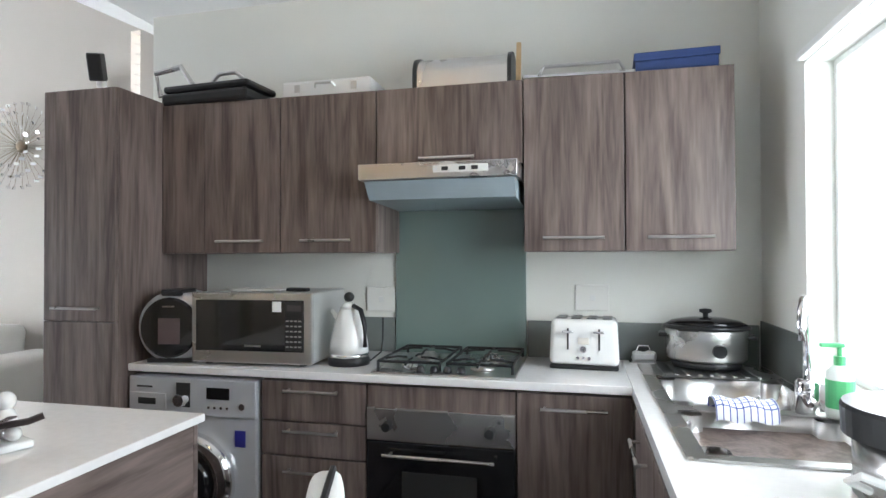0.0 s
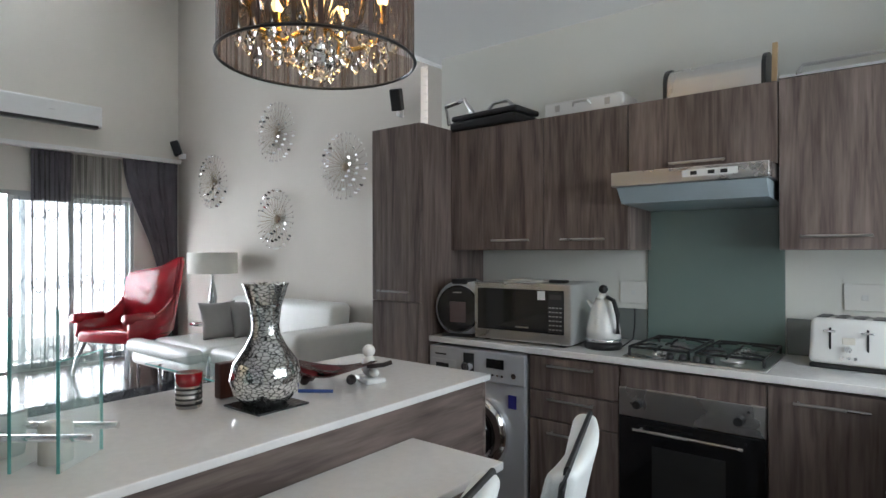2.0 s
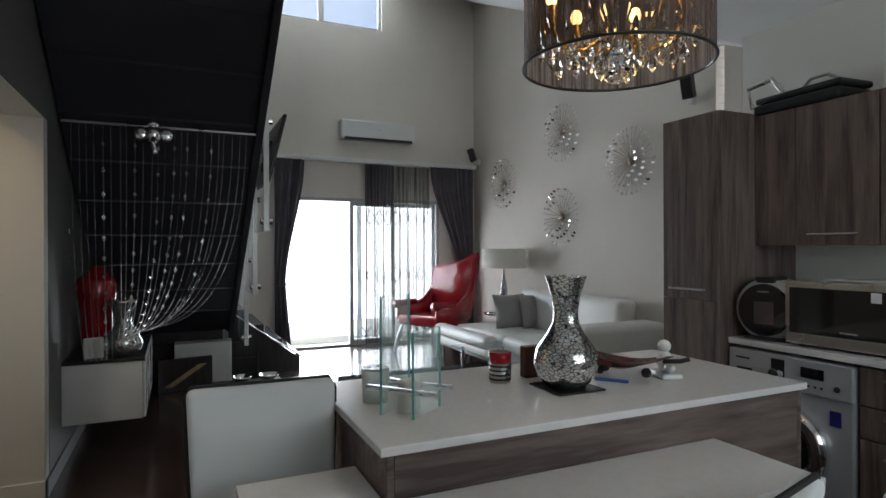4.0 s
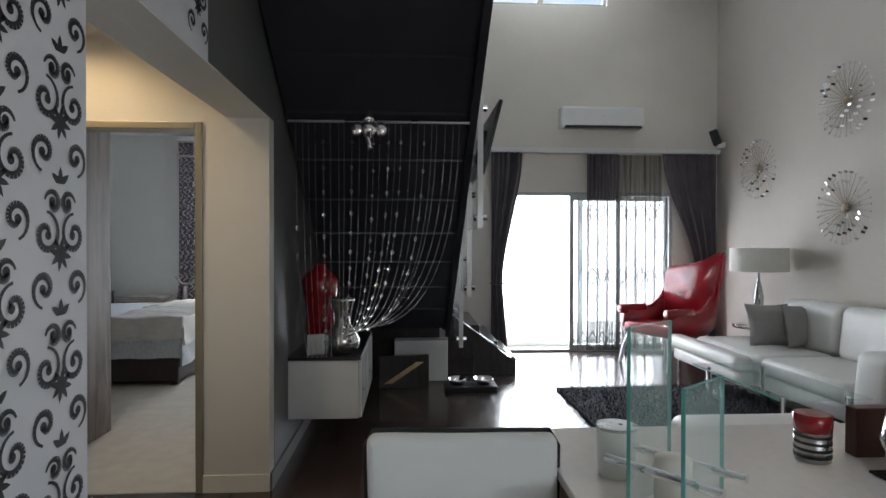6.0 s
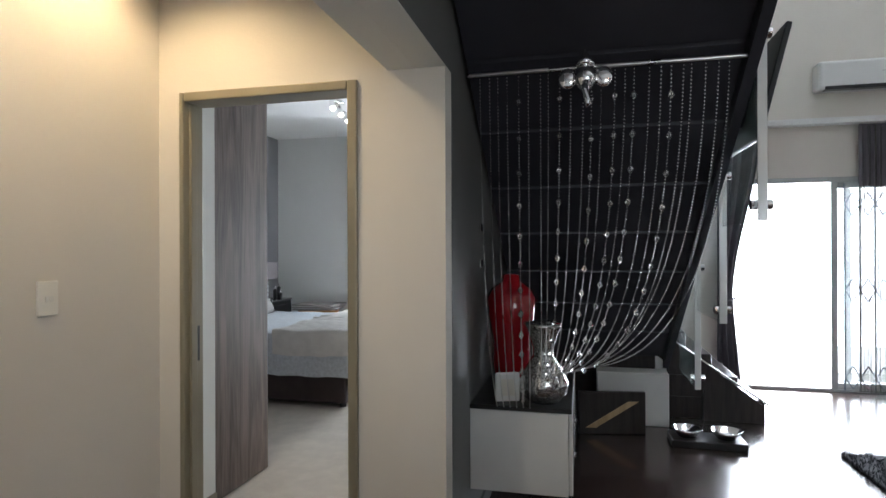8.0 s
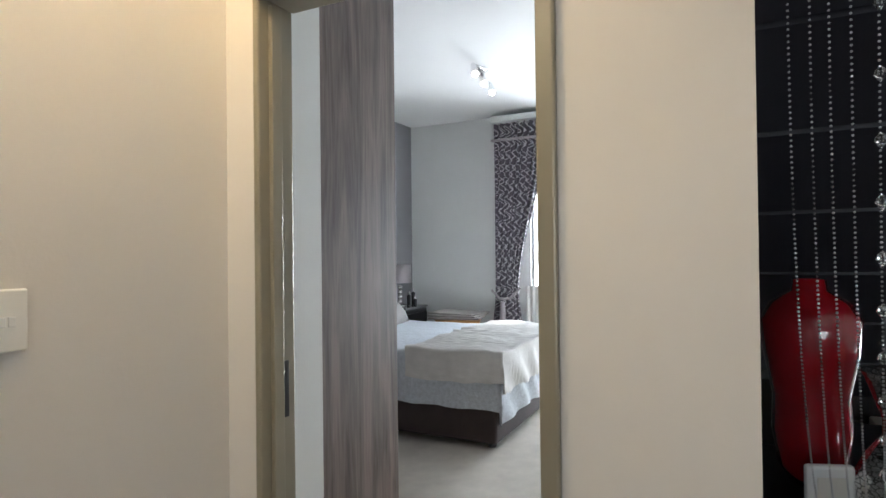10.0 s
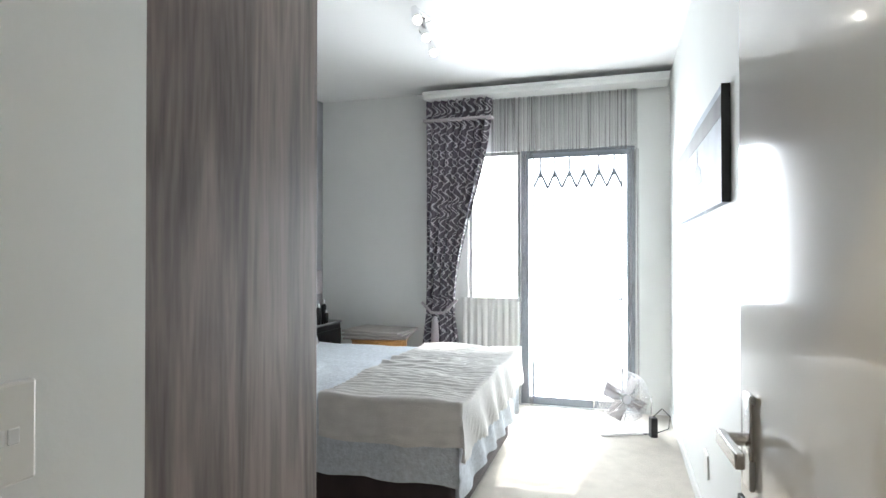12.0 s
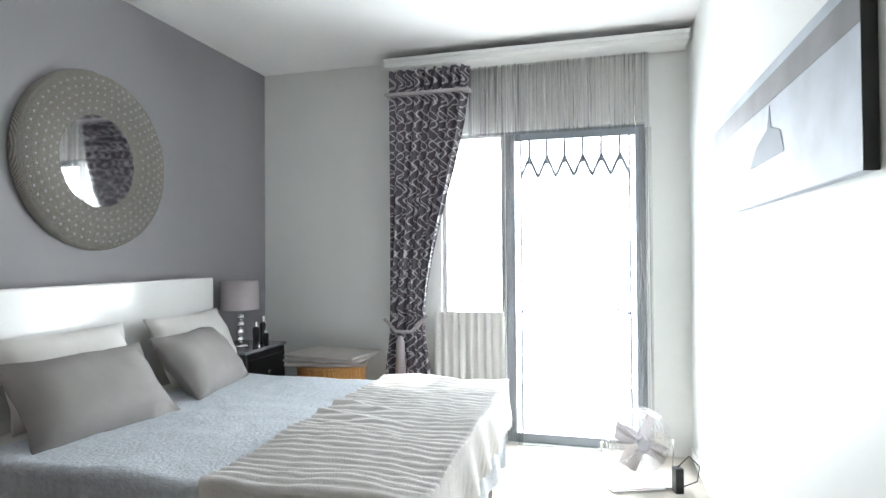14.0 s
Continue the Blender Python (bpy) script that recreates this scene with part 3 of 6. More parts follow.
# ---- stairs ----
SY0, SY1 = GY + 0.02, -0.36
t = thing("staircase", "black-painted staircase turning up beside the grey wall", "staircase")
for i in range(4):
    y1 = 0.42 - i * 0.2
    part("step", box((W + 0.02, SY0, i * 0.178), (-5.86, y1, (i + 1) * 0.178), 0.006), DARKWOOD, t)
for i in range(16):
    x0, z0 = -5.86 + i * 0.25, 0.712 + i * 0.172
    part("tread", box((x0 - 0.03, SY0, z0 + 0.12), (x0 + 0.25, SY1, z0 + 0.172), 0.006), BLACKWALL, t)
    part("riser", box((x0 - 0.02, SY0, z0 - 0.05), (x0 + 0.005, SY1, z0 + 0.118), 0.003), BLACKWALL, t)
out = [(-5.86, 0.40), (-1.9, 3.12), (-1.9, 3.46), (-5.86, 0.74)]
part("stringer", prism(out, "y", SY1, SY1 + 0.045), BLACKWALL, t)
part("soffit", prism([(-5.86, 0.50), (-1.9, 3.22), (-1.9, 3.26), (-5.86, 0.54)], "y", SY0, SY1 - 0.002), BLACKWALL, t, "black underside of the flight")
part("foot_stringer", prism([(-0.55, 0.62), (-0.55, 0.84), (0.0, 0.44), (0.40, 0.14), (0.40, 0.0), (-0.05, 0.0), (-0.05, 0.25)], "x", -5.86, -5.81), DARKWOOD, t, "dark sloping board at the stair foot")
part("foot_capping", tube([(-5.835, -0.55, 0.845), (-5.835, 0.0, 0.445), (-5.835, 0.44, 0.145)], 0.008), STEEL, t, "thin metal capping")
part("post", box((-5.9, -0.42, 0.0), (-5.85, -0.33, 0.75), 0.004), WHITEPAINT, t, "white post under the flight")
for i in range(10):
    x = -5.62 + i * 0.36
    z = 0.49 + (x + 5.86) * 0.687
    part("soffit_board", prism([(x - 0.17, z - 0.135), (x + 0.17, z + 0.10), (x + 0.17, z + 0.13), (x - 0.17, z - 0.06)], "y", SY0, SY1 - 0.004), BLACKWALL, t)
for i in range(3):
    xe, zb = -4.8 + 0.70 * i, 0.48 + 0.52 * i
    g = part("glass_panel", box((xe - 0.66, SY1 + 0.07, zb), (xe, SY1 + 0.082, zb + 0.90), 0.002), GLASSGREEN, t, "clear glass balustrade panel")
    # White strip paints the window's gleam onto the glass edge.
    part("panel_edge", box((xe + 0.001, SY1 + 0.062, zb), (xe + 0.010, SY1 + 0.10, zb + 0.90), 0.002), WHITEGLOSS, g, "glass edge painted white for the window's gleam")
    for zz in (zb + 0.07, zb + 0.80):
        part("standoff", cyl((xe - 0.04, SY1 + 0.045, zz), (xe - 0.04, SY1 + 0.13, zz), 0.022), CHROME, g, "chrome stand-off fitting")
part("handrail", prism([(-5.6, 1.86), (-2.4, 4.06), (-2.4, 4.12), (-5.6, 1.92)], "y", SY1 + 0.04, SY1 + 0.12), DARKWOOD, t, "dark wooden handrail on the glass")

t = thing("wall_television", "slim black flat television tilted out from the stair side", "television", (-4.15, -0.17, 2.16))


def tilted(lo, hi, bevel):
    bm = box(lo, hi, bevel)
    bmesh.ops.rotate(bm, verts=bm.verts, cent=(0, 0, 0), matrix=Matrix.Rotation(radians(-14), 3, "X"))
    return bm


part("panel", tilted((-0.55, -0.016, -0.27), (0.55, 0.010, 0.27), 0.006), BLACK, t)
part("screen", tilted((-0.535, 0.0105, -0.25), (0.535, 0.013, 0.258), 0.001), BLACKGLASS, t, "dark glossy screen")
part("back_box", tilted((-0.25, -0.05, -0.16), (0.25, -0.0165, 0.10), 0.008), BLACK, t)
part("bracket", box((-0.10, -0.16, -0.06), (0.10, -0.05, 0.02), 0.004), STEEL, t, "steel wall bracket")

# ---- bead curtain with an elephant ornament ----
t = thing("bead_curtain", "silver bead strings drawn aside under the stairs", "bead curtain")
part("rod", cyl((-3.3, SY0, 2.19), (-3.3, SY1, 2.19), 0.009), STEEL, t)
tie_p = Vector((-3.42, -1.10, 0.80))


def bead_mesh(r, squash=(1, 1, 1), n=6):
    bm = ball((0, 0, 0), r, None, n, squash)
    me = bpy.data.meshes.new("bead")
    for f in bm.faces:
        f.smooth = True
    bm.to_mesh(me)
    bm.free()
    me.materials.append(CHROME)
    return me


jewel = bpy.data.meshes.new("jewel")
bm = lathe([(0.001, -0.022), (0.014, -0.005), (0.010, 0.006), (0.001, 0.015)], 6)
bm.to_mesh(jewel)
bm.free()
jewel.materials.append(CRYSTAL)
strings, jewels = [], 0
for i in range(24):
    y = -1.47 + 1.04 * i / 23 + random.uniform(-0.012, 0.012)
    p0 = Vector((-3.3, y, 2.185))
    bm = bmesh.new()
    left = i < 6
    end = Vector((-3.38, -1.40 + 0.03 * i, 0.68)) if left else tie_p + Vector((0, 0.012 * (i - 6) - 0.1, 0.004 * (i - 6)))
    ctrl = p0.lerp(end, 0.62)
    ctrl.y = y - (0 if left else 0.02 * (i / 23))
    ctrl.z = 1.0 if left else 0.96 + 0.05 * math.sin(i)
    pts = []
    for k in range(150):
        u = k / 149
        pts.append(p0 * (1 - u) ** 2 + ctrl * 2 * u * (1 - u) + end * u * u)
    for p in pts:
        bmesh.ops.create_icosphere(bm, subdivisions=1, radius=0.0031, matrix=Matrix.Translation(p))
    part("bead_string", bm, STEEL, t)
    if i in (4, 8, 11, 13, 15, 18):
        for k in range(8, 142, 11):
            o = new("jewel", jewel)
            o.parent, o.location = t, pts[k] + Vector((0.008, 0, 0))
el = thing("elephant_ornament", "small silver elephant-head ornament hung on the bead rod", "ornament", (-3.27, -1.0, 2.14))
part("head", ball((0, 0, 0), 0.055, None, 14, (0.8, 0.9, 1.1)), CHROME, el, smooth=True)
for s in (-1, 1):
    part("ear", ball((-0.01, s * 0.075, 0.0), 0.045, None, 12, (0.3, 0.9, 1.0)), CHROME, el, smooth=True)
part("trunk", tube([(0.03, 0, -0.03), (0.045, 0, -0.07), (0.04, 0.005, -0.11), (0.045, 0.015, -0.135)], 0.017), CHROME, el, smooth=True)
part("crown", lathe([(0.04, 0.05), (0.03, 0.075), (0.012, 0.10), (0.006, 0.125), (0.001, 0.15)], 12), CHROME, el, smooth=True)

# ---- wall-hung cabinet with vases ----
t = thing("wall_cabinet", "white gloss wall-hung cabinet with a dark top", "cabinet")
part("body", box((-4.55, GY, 0.26), (-3.44, -1.08, 0.645), 0.004), WHITEGLOSS, t)
part("top", box((-4.55, GY, 0.647), (-3.43, -1.065, 0.668), 0.003), BLACK, t, "black glass top")
for i in range(2):
    d = part("door", box((-4.54 + i * 0.55, -1.078, 0.265), (-4.0 + i * 0.55, -1.06, 0.64), 0.003), WHITEGLOSS, t)
    part("handle", cyl((-4.05 + i * 0.55, -1.05, 0.45), (-4.0 + i * 0.55, -1.05, 0.45), 0.005), CHROME, d)
prof = [(0.07, 0), (0.11, 0.06), (0.13, 0.18), (0.125, 0.30), (0.155, 0.45), (0.165, 0.56), (0.13, 0.62), (0.06, 0.66), (0.055, 0.70), (0.045, 0.70), (0.05, 0.60)]
tagged(part("red_vase", lathe([(r * 0.8, z * 0.86) for r, z in prof], 32), REDGLASS, smooth=True), "tall glossy red vase behind the beads", "vase").location = (-3.78, -1.38, 0.668)
prof = [(0.07, 0), (0.115, 0.05), (0.12, 0.10), (0.085, 0.17), (0.05, 0.22), (0.05, 0.26), (0.085, 0.36), (0.095, 0.38), (0.085, 0.375), (0.045, 0.26)]
tagged(part("mosaic_vase", lathe(prof, 32), MOSAIC, smooth=True), "mirror-mosaic vase on the white cabinet", "vase").location = (-3.56, -1.20, 0.668)
t = thing("photo_frame", "small white decorative photo frame on the cabinet", "photo frame", (-3.52, -1.37, 0.668), 20)
part("frame", box((-0.012, -0.06, 0), (0.012, 0.06, 0.14), 0.01), WHITEGLOSS, t)
part("picture", box((0.0125, -0.035, 0.03), (0.015, 0.035, 0.11), 0.001), SHADE, t)
tagged(part("speaker", box((-4.3, -1.5, 0.668), (-4.1, -1.3, 0.9), 0.01), BLACK), "black loudspeaker on the white cabinet", "speaker")
t = thing("framed_panel", "small dark picture leaning under the stairs", "picture", (-5.3, -0.8, 0.0), 10)
part("frame", box((-0.02, -0.25, 0), (0.02, 0.25, 0.32), 0.006), DARKWOOD, t)
part("cross_band", prism([(-0.2, 0.05), (-0.12, 0.05), (0.2, 0.25), (0.12, 0.25)], "x", 0.021, 0.026), TAN, t)
tagged(part("storage_box", box((-5.75, -0.9, 0.0), (-5.55, -0.35, 0.42), 0.01), WHITEPAINT), "white box stored under the stairs", "box")
t = thing("pet_bowl_stand", "steel bowls in a dark stand on the floor", "bowl", (-5.2, -0.15, 0))
part("stand", box((-0.12, -0.25, 0), (0.12, 0.25, 0.05), 0.006), BLACK, t)
for s in (-0.13, 0.13):
    part("bowl", lathe([(0.06, 0.05), (0.10, 0.11), (0.105, 0.11), (0.065, 0.06)], 20, (0, s, 0.001)), CHROME, t, smooth=True)
for z in (1.33, 1.52):
    t = thing("wall_switch", "small steel switch on the charcoal wall", "switch", (-3.75, GY, z), group="switches on the charcoal wall")
    part("plate", box((-0.035, 0, -0.02), (0.035, 0.008, 0.02), 0.002), CHROME, t)

# ---- air conditioner and speakers ----
t = thing("air_conditioner", "white split air conditioner above the sliding door", "air conditioner", (W, 1.19, 2.915))
part("body", box((0, 0, 0), (0.2, 1.1, 0.27), 0.03, None, 4), WHITEGLOSS, t)
part("louvre", box((0.12, 0.05, -0.006), (0.205, 1.05, 0.028), 0.005), BLACK, t, "dark air slot")
part("badge", box((0.2005, 0.52, 0.14), (0.203, 0.58, 0.15), 0.001), STEEL, t)


def satellite_speaker(at, turn):
    t = thing("wall_speaker", "small black satellite speaker tilted on a wall bracket", "speaker", at, turn, "satellite speakers")
    bm = box((-0.05, -0.05, -0.10), (0.05, 0.05, 0.10), 0.012)
    bmesh.ops.rotate(bm, verts=bm.verts, cent=(0, 0, 0), matrix=Matrix.Rotation(radians(18), 3, "X"))
    part("body", bm, BLACK, t)
    part("bracket", box((-0.02, 0.03, -0.14), (0.02, 0.12, -0.07), 0.004), WHITEPAINT, t, "white bracket")
    return t


satellite_speaker((W + 0.2, SO - 0.13, 2.80), -40)
satellite_speaker((-2.80, SO - 0.13, 2.80), 20)

# ---- sunburst wall ornaments ----
def sunburst():
    t = thing("sunburst_mirror", "wire sunburst ornament tipped with small mirrors", "wall ornament", (0, 0, 0), 0, "sunburst wall ornaments")
    part("hub", ball((0, 0, 0), 0.05, None, 12, (1, 0.6, 1)), ANTIQUE, t, smooth=True)
    chips = [bmesh.new(), bmesh.new()]
    bm = bmesh.new()
    for ring, (n, r, d) in enumerate(((16, 0.17, 0.10), (24, 0.25, 0.07), (30, 0.335, 0.03))):
        for i in range(n):
            a = 2 * math.pi * (i + 0.5 * (ring % 2)) / n + random.uniform(-0.05, 0.05)
            q = Vector((r * math.cos(a), -d, r * math.sin(a)))
            cyl((0, 0, 0), q, 0.0015, n=4, bm=bm)
            m = Matrix.Translation(q) @ Euler((random.uniform(-0.5, 0.5), 0, -a + random.uniform(-0.4, 0.4))).to_matrix().to_4x4() @ Matrix.Diagonal((0.034, 0.005, 0.023, 1))
            bmesh.ops.create_cube(chips[ring % 2], size=1, matrix=m)
    part("spokes", bm, ANTIQUE, t, "dark bronze wire spokes")
    for c in chips:
        tagged(part("mirror_tip", c, CHROME, t, "small mirror tips"), kind="stuff")
    return t


s0 = sunburst()
s0.matrix_basis = pose(-3.61, SO - 0.03, 2.265)
for x, z in ((-4.76, 2.76), (-4.77, 1.76), (-6.11, 2.29)):
    copy_thing(s0, pose(x, SO - 0.03, z, 0, random.uniform(0, 40), 0))

# glowing boards added outside the openings in place of bright daylight
BACKDROP_GLOW = glow("backdrop_glow", (0.96, 0.98, 1.0), 4.5)
structure("backdrop_living", box((-10.4, -1.2, -0.1), (-10.3, 5.0, 3.2)), BACKDROP_GLOW, "glowing white board standing in for daylight beyond the patio", "backdrop")
structure("backdrop_bedroom", box((-10.4, -6.0, -0.1), (-10.3, -1.21, 3.2)), BACKDROP_GLOW, "glowing white board standing in for daylight beyond the bedroom door", "backdrop")
structure("backdrop_slit", box((-3.6, SO + 0.9, 0.5), (-2.2, SO + 0.95, 4.2)), BACKDROP_GLOW, "glowing white board standing in for daylight beyond the slit window", "backdrop")
structure("backdrop_kitchen", box((2.95, -1.2, -0.1), (3.0, 7.0, 4.0)), BACKDROP_GLOW, "glowing white board standing in for daylight beyond the kitchen window", "backdrop")

# ---- kitchen cabinets ----
def handle(parent, a, b, off=0.03, axis="y"):
    """A slim bar handle on two stems."""
    a, b = Vector(a), Vector(b)
    d = Vector((0, off, 0)) if axis == "y" else Vector((off, 0, 0))
    bm = tube([a - d * -1, b - d * -1], 0.006, 8)
    k = (b - a) * 0.06
    cyl(a + k, a + k + d, 0.005, n=8, bm=bm)
    cyl(b - k, b - k + d, 0.005, n=8, bm=bm)
    return part("handle", bm, STEEL, parent, "slim brushed steel bar handle")


def cupboard(name, lo, hi, fronts, label, category="cabinet", face="y", material=None):
    """A carcass with fronts; fronts: (a0, a1, z0, z1, handle z or None) along its face."""
    material = material or VENEER
    t = thing(name, label, category)
    g = 0.002
    part("body", box(lo, hi, 0.002), material, t)
    for a0, a1, z0, z1, hz in fronts:
        if face == "y":
            d = part("door", box((a0 + g, lo[1] - 0.02, z0 + g), (a1 - g, lo[1] - 0.001, z1 - g), 0.002), material, t)
            if hz is not None:
                w = min(0.12, (a1 - a0) * 0.32)
                c = (a0 + a1) / 2
                handle(d, (c - w, lo[1] - 0.02, hz), (c + w, lo[1] - 0.02, hz), -0.03)
        else:
            d = part("door", box((lo[0] - 0.02, a0 + g, z0 + g), (lo[0] - 0.001, a1 - g, z1 - g), 0.002), material, t)
            if hz is not None:
                c = (a0 + a1) / 2
                handle(d, (lo[0] - 0.02, c - 0.12, hz), (lo[0] - 0.02, c + 0.12, hz), -0.03, "x")
    return t


FY, UY = 1.87, 2.07
t = cupboard("tall_cupboard", (-1.66, 1.785, 0), (-1.275, K, 2.13), [(-1.66, -1.275, 0.12, 1.10, None), (-1.66, -1.275, 1.10, 2.13, 1.16)], "tall ash-brown wood-grain cupboard beside the washing machine", "cupboard")
ug = "wall cabinets above the worktop"
for name, x0, x1, z0 in (("wall_cupboard", -1.273, -0.646, 1.40), ("wall_cupboard", -0.644, -0.182, 1.40), ("wall_cupboard", 0.462, 0.862, 1.40), ("wall_cupboard", 0.864, 1.268, 1.40)):
    x0f = -1.04 if x0 < -1.2 else x0
    fr = [(x0f, x1, z0, 2.115, z0 + 0.055)]
    if x0 < -1.2:
        fr.insert(0, (x0, x0f, z0, 2.115, None))
    tagged(cupboard(name, (x0, UY, z0), (x1, K, 2.115), fr, "ash-brown wood-grain wall cupboard with a bar handle"), group=ug)
tagged(cupboard("wall_cupboard", (-0.18, UY, 1.765), (0.46, K, 2.115), [(-0.18, 0.46, 1.765, 2.115, 1.80)], "short wood-grain wall cupboard above the cooker hood"), group=ug)
t = cupboard("drawer_unit", (-0.62, FY, 0.1), (-0.152, K, 0.868), [(-0.62, -0.152, 0.70, 0.868, 0.83), (-0.62, -0.152, 0.557, 0.698, 0.665), (-0.62, -0.152, 0.1, 0.555, 0.50)], "ash-brown drawer unit with three bar handles", "drawers")
t = cupboard("oven_housing", (-0.15, FY + 0.004, 0.1), (0.448, K, 0.868), [(-0.15, 0.448, 0.775, 0.868, None), (-0.15, 0.448, 0.1, 0.19, None)], "ash-brown housing around the built-in oven")
t = cupboard("base_cupboard", (0.45, FY, 0.1), (0.87, K, 0.868), [(0.45, 0.87, 0.1, 0.868, 0.815)], "ash-brown base cupboard with a bar handle")
for y0, y1 in ((1.20, 1.70), (0.70, 1.198), (0.15, 0.698)):
    tagged(cupboard("sink_cupboard", (0.885, y0, 0.1), (RX - 0.01, y1, 0.868), [(y0, y1, 0.1, 0.868, 0.80)], "ash-brown base cupboard under the sink run", face="x"), group="cupboards under the sink")
tagged(part("plinth", box((-0.62, FY + 0.05, 0), (0.93, FY + 0.07, 0.1)), BLACK), "dark recessed plinth under the cupboards", "plinth", "", "structure")
tagged(part("plinth", box((0.93, 0.15, 0), (0.95, FY + 0.05, 0.1)), BLACK), "dark recessed plinth under the sink run", "plinth", "", "structure")

# worktop: back run, and the sink run left open for the bowls
bm = box((-1.273, 1.835, 0.878), (0.868, K - 0.001, 0.91), 0.004)
box((0.8685, 1.085, 0.872), (0.95, K - 0.001, 0.91), 0, bm)
box((1.41, 1.085, 0.872), (RX - 0.001, K - 0.001, 0.91), 0, bm)
box((0.8685, 0.1, 0.872), (RX - 0.001, 1.085, 0.91), 0, bm)
box((0.95, 2.30, 0.872), (1.41, K - 0.001, 0.91), 0, bm)
tagged(part("worktop", bm, QUARTZ), "white quartz L-shaped kitchen worktop", "worktop")
tagged(part("upstand", box((-1.273, K - 0.012, 0.911), (-0.205, K - 0.001, 1.08), 0.002), SPLASHGREY), "grey-green glass upstand behind the appliances", "upstand")
tagged(part("upstand", box((0.446, K - 0.012, 0.911), (RX - 0.016, K - 0.001, 1.08), 0.002), SPLASHGREY), "grey-green glass upstand behind the toaster", "upstand")
tagged(part("upstand", box((RX - 0.012, 1.905, 0.911), (RX - 0.001, K - 0.014, 1.10), 0.002), SPLASHGREY), "grey-green glass upstand beside the window", "upstand")
tagged(part("splashback", box((-0.20, K - 0.016, 0.911), (0.44, K - 0.001, 1.70), 0.002), SPLASH), "sea-green glass splashback behind the hob", "splashback")

# cooker hood
t = thing("cooker_hood", "slim stainless cooker hood under the cupboard", "cooker hood")
part("fascia", box((-0.20, 1.88, 1.695), (0.455, K, 1.76), 0.004), STEEL, t)
part("glass_lip", prism([(1.90, 1.692), (2.38, 1.692), (2.38, 1.605), (1.96, 1.62)], "x", -0.18, 0.44), plain("hood_filter", (0.42, 0.50, 0.54), 0.3, 0.3, 0.05, 6, 0.1), t, "blue-grey hood filter and light cover")
p = part("switch_panel", box((0.12, 1.877, 1.715), (0.34, 1.8795, 1.745), 0.001), WHITEGLOSS, t)
for x in (0.17, 0.24, 0.29):
    part("button", box((x - 0.015, 1.874, 1.722), (x + 0.012, 1.8765, 1.738), 0.001), BLACK, p)

# oven and hob
t = thing("built_in_oven", "stainless built-in oven with a black glass door", "oven", (0, 0.068, 0.006))
part("control_panel", box((-0.148, 1.772, 0.645), (0.446, 1.80, 0.773), 0.004), STEEL, t)
for x in (-0.06, 0.35):
    part("knob", cyl((x, 1.772, 0.705), (x, 1.745, 0.705), 0.021, 0.018), BLACK, t)
part("indicator", cyl((0.385, 1.772, 0.745), (0.385, 1.768, 0.745), 0.006), BLACK, t)
d = part("door", box((-0.148, 1.772, 0.195), (0.446, 1.80, 0.642), 0.004), BLACKGLASS, t)
handle(d, (-0.07, 1.772, 0.60), (0.37, 1.772, 0.60), -0.04)["label"] = "dark oven door bar"
part("window", box((0.0, 1.769, 0.27), (0.30, 1.7715, 0.53), 0.001), plain("oven_window", (0.03, 0.03, 0.03), 0.12), d)
t = thing("gas_hob", "stainless gas hob with four cast-iron supports", "hob")
part("plate", box((-0.135, 1.85, 0.911), (0.445, 2.34, 0.921), 0.004), STEEL, t)
for cx in (0.01, 0.30):
    for cy in (1.98, 2.22):
        b = part("burner", lathe([(0.05, 0.921), (0.05, 0.932), (0.032, 0.934), (0.032, 0.944), (0.001, 0.947)], 18, (cx, cy, 0)), STEEL, t, smooth=True)
for cx in (0.01, 0.30):
    bm = tube([(cx - 0.13, 1.90, 0.955), (cx + 0.13, 1.90, 0.955), (cx + 0.13, 2.32, 0.955), (cx - 0.13, 2.32, 0.955), (cx - 0.13, 1.90, 0.955)], 0.006)
    for cy in (1.98, 2.22):
        for a in range(4):
            u = Vector((math.cos(a * math.pi / 2), math.sin(a * math.pi / 2), 0))
            tube([Vector((cx, cy, 0.962)) + u * 0.03, Vector((cx, cy, 0.962)) + u * 0.07, Vector((cx, cy, 0.953)) + u * 0.125], 0.005, 6, bm)
    for dx in (-0.13, 0.13):
        for yy in (1.90, 2.32):
            cyl((cx + dx, yy, 0.92), (cx + dx, yy, 0.955), 0.006, n=6, bm=bm)
    part("pan_support", bm, IRON, t, "black cast-iron pan support")
for i in range(4):
    part("knob", lathe([(0.018, 0.9215), (0.018, 0.928), (0.013, 0.945), (0.001, 0.946)], 14, (0.065 + i * 0.055, 1.885, 0)), BLACK, t, smooth=True)

# washing machine
t = thing("washing_machine", "silver front-loading washing machine under the worktop", "washing machine", (0, 0.05, 0))
part("body", box((-1.265, 1.80, 0.01), (-0.635, K - 0.07, 0.862), 0.015), SILVER, t)
c = part("control_panel", box((-1.263, 1.782, 0.70), (-0.637, 1.80, 0.86), 0.006), SILVER, t)
part("detergent_drawer", box((-1.255, 1.777, 0.72), (-1.07, 1.7815, 0.79), 0.004), SILVER, c)
part("drawer_pull", box((-1.21, 1.775, 0.74), (-1.12, 1.7768, 0.768), 0.002), BLACK, c)
part("brand_bar", box((-1.22, 1.780, 0.812), (-1.14, 1.7815, 0.82)), BLACK, c)
k = part("dial", cyl((-0.985, 1.782, 0.77), (-0.985, 1.745, 0.77), 0.032, 0.026, 24), CHROME, c, "chrome programme dial")
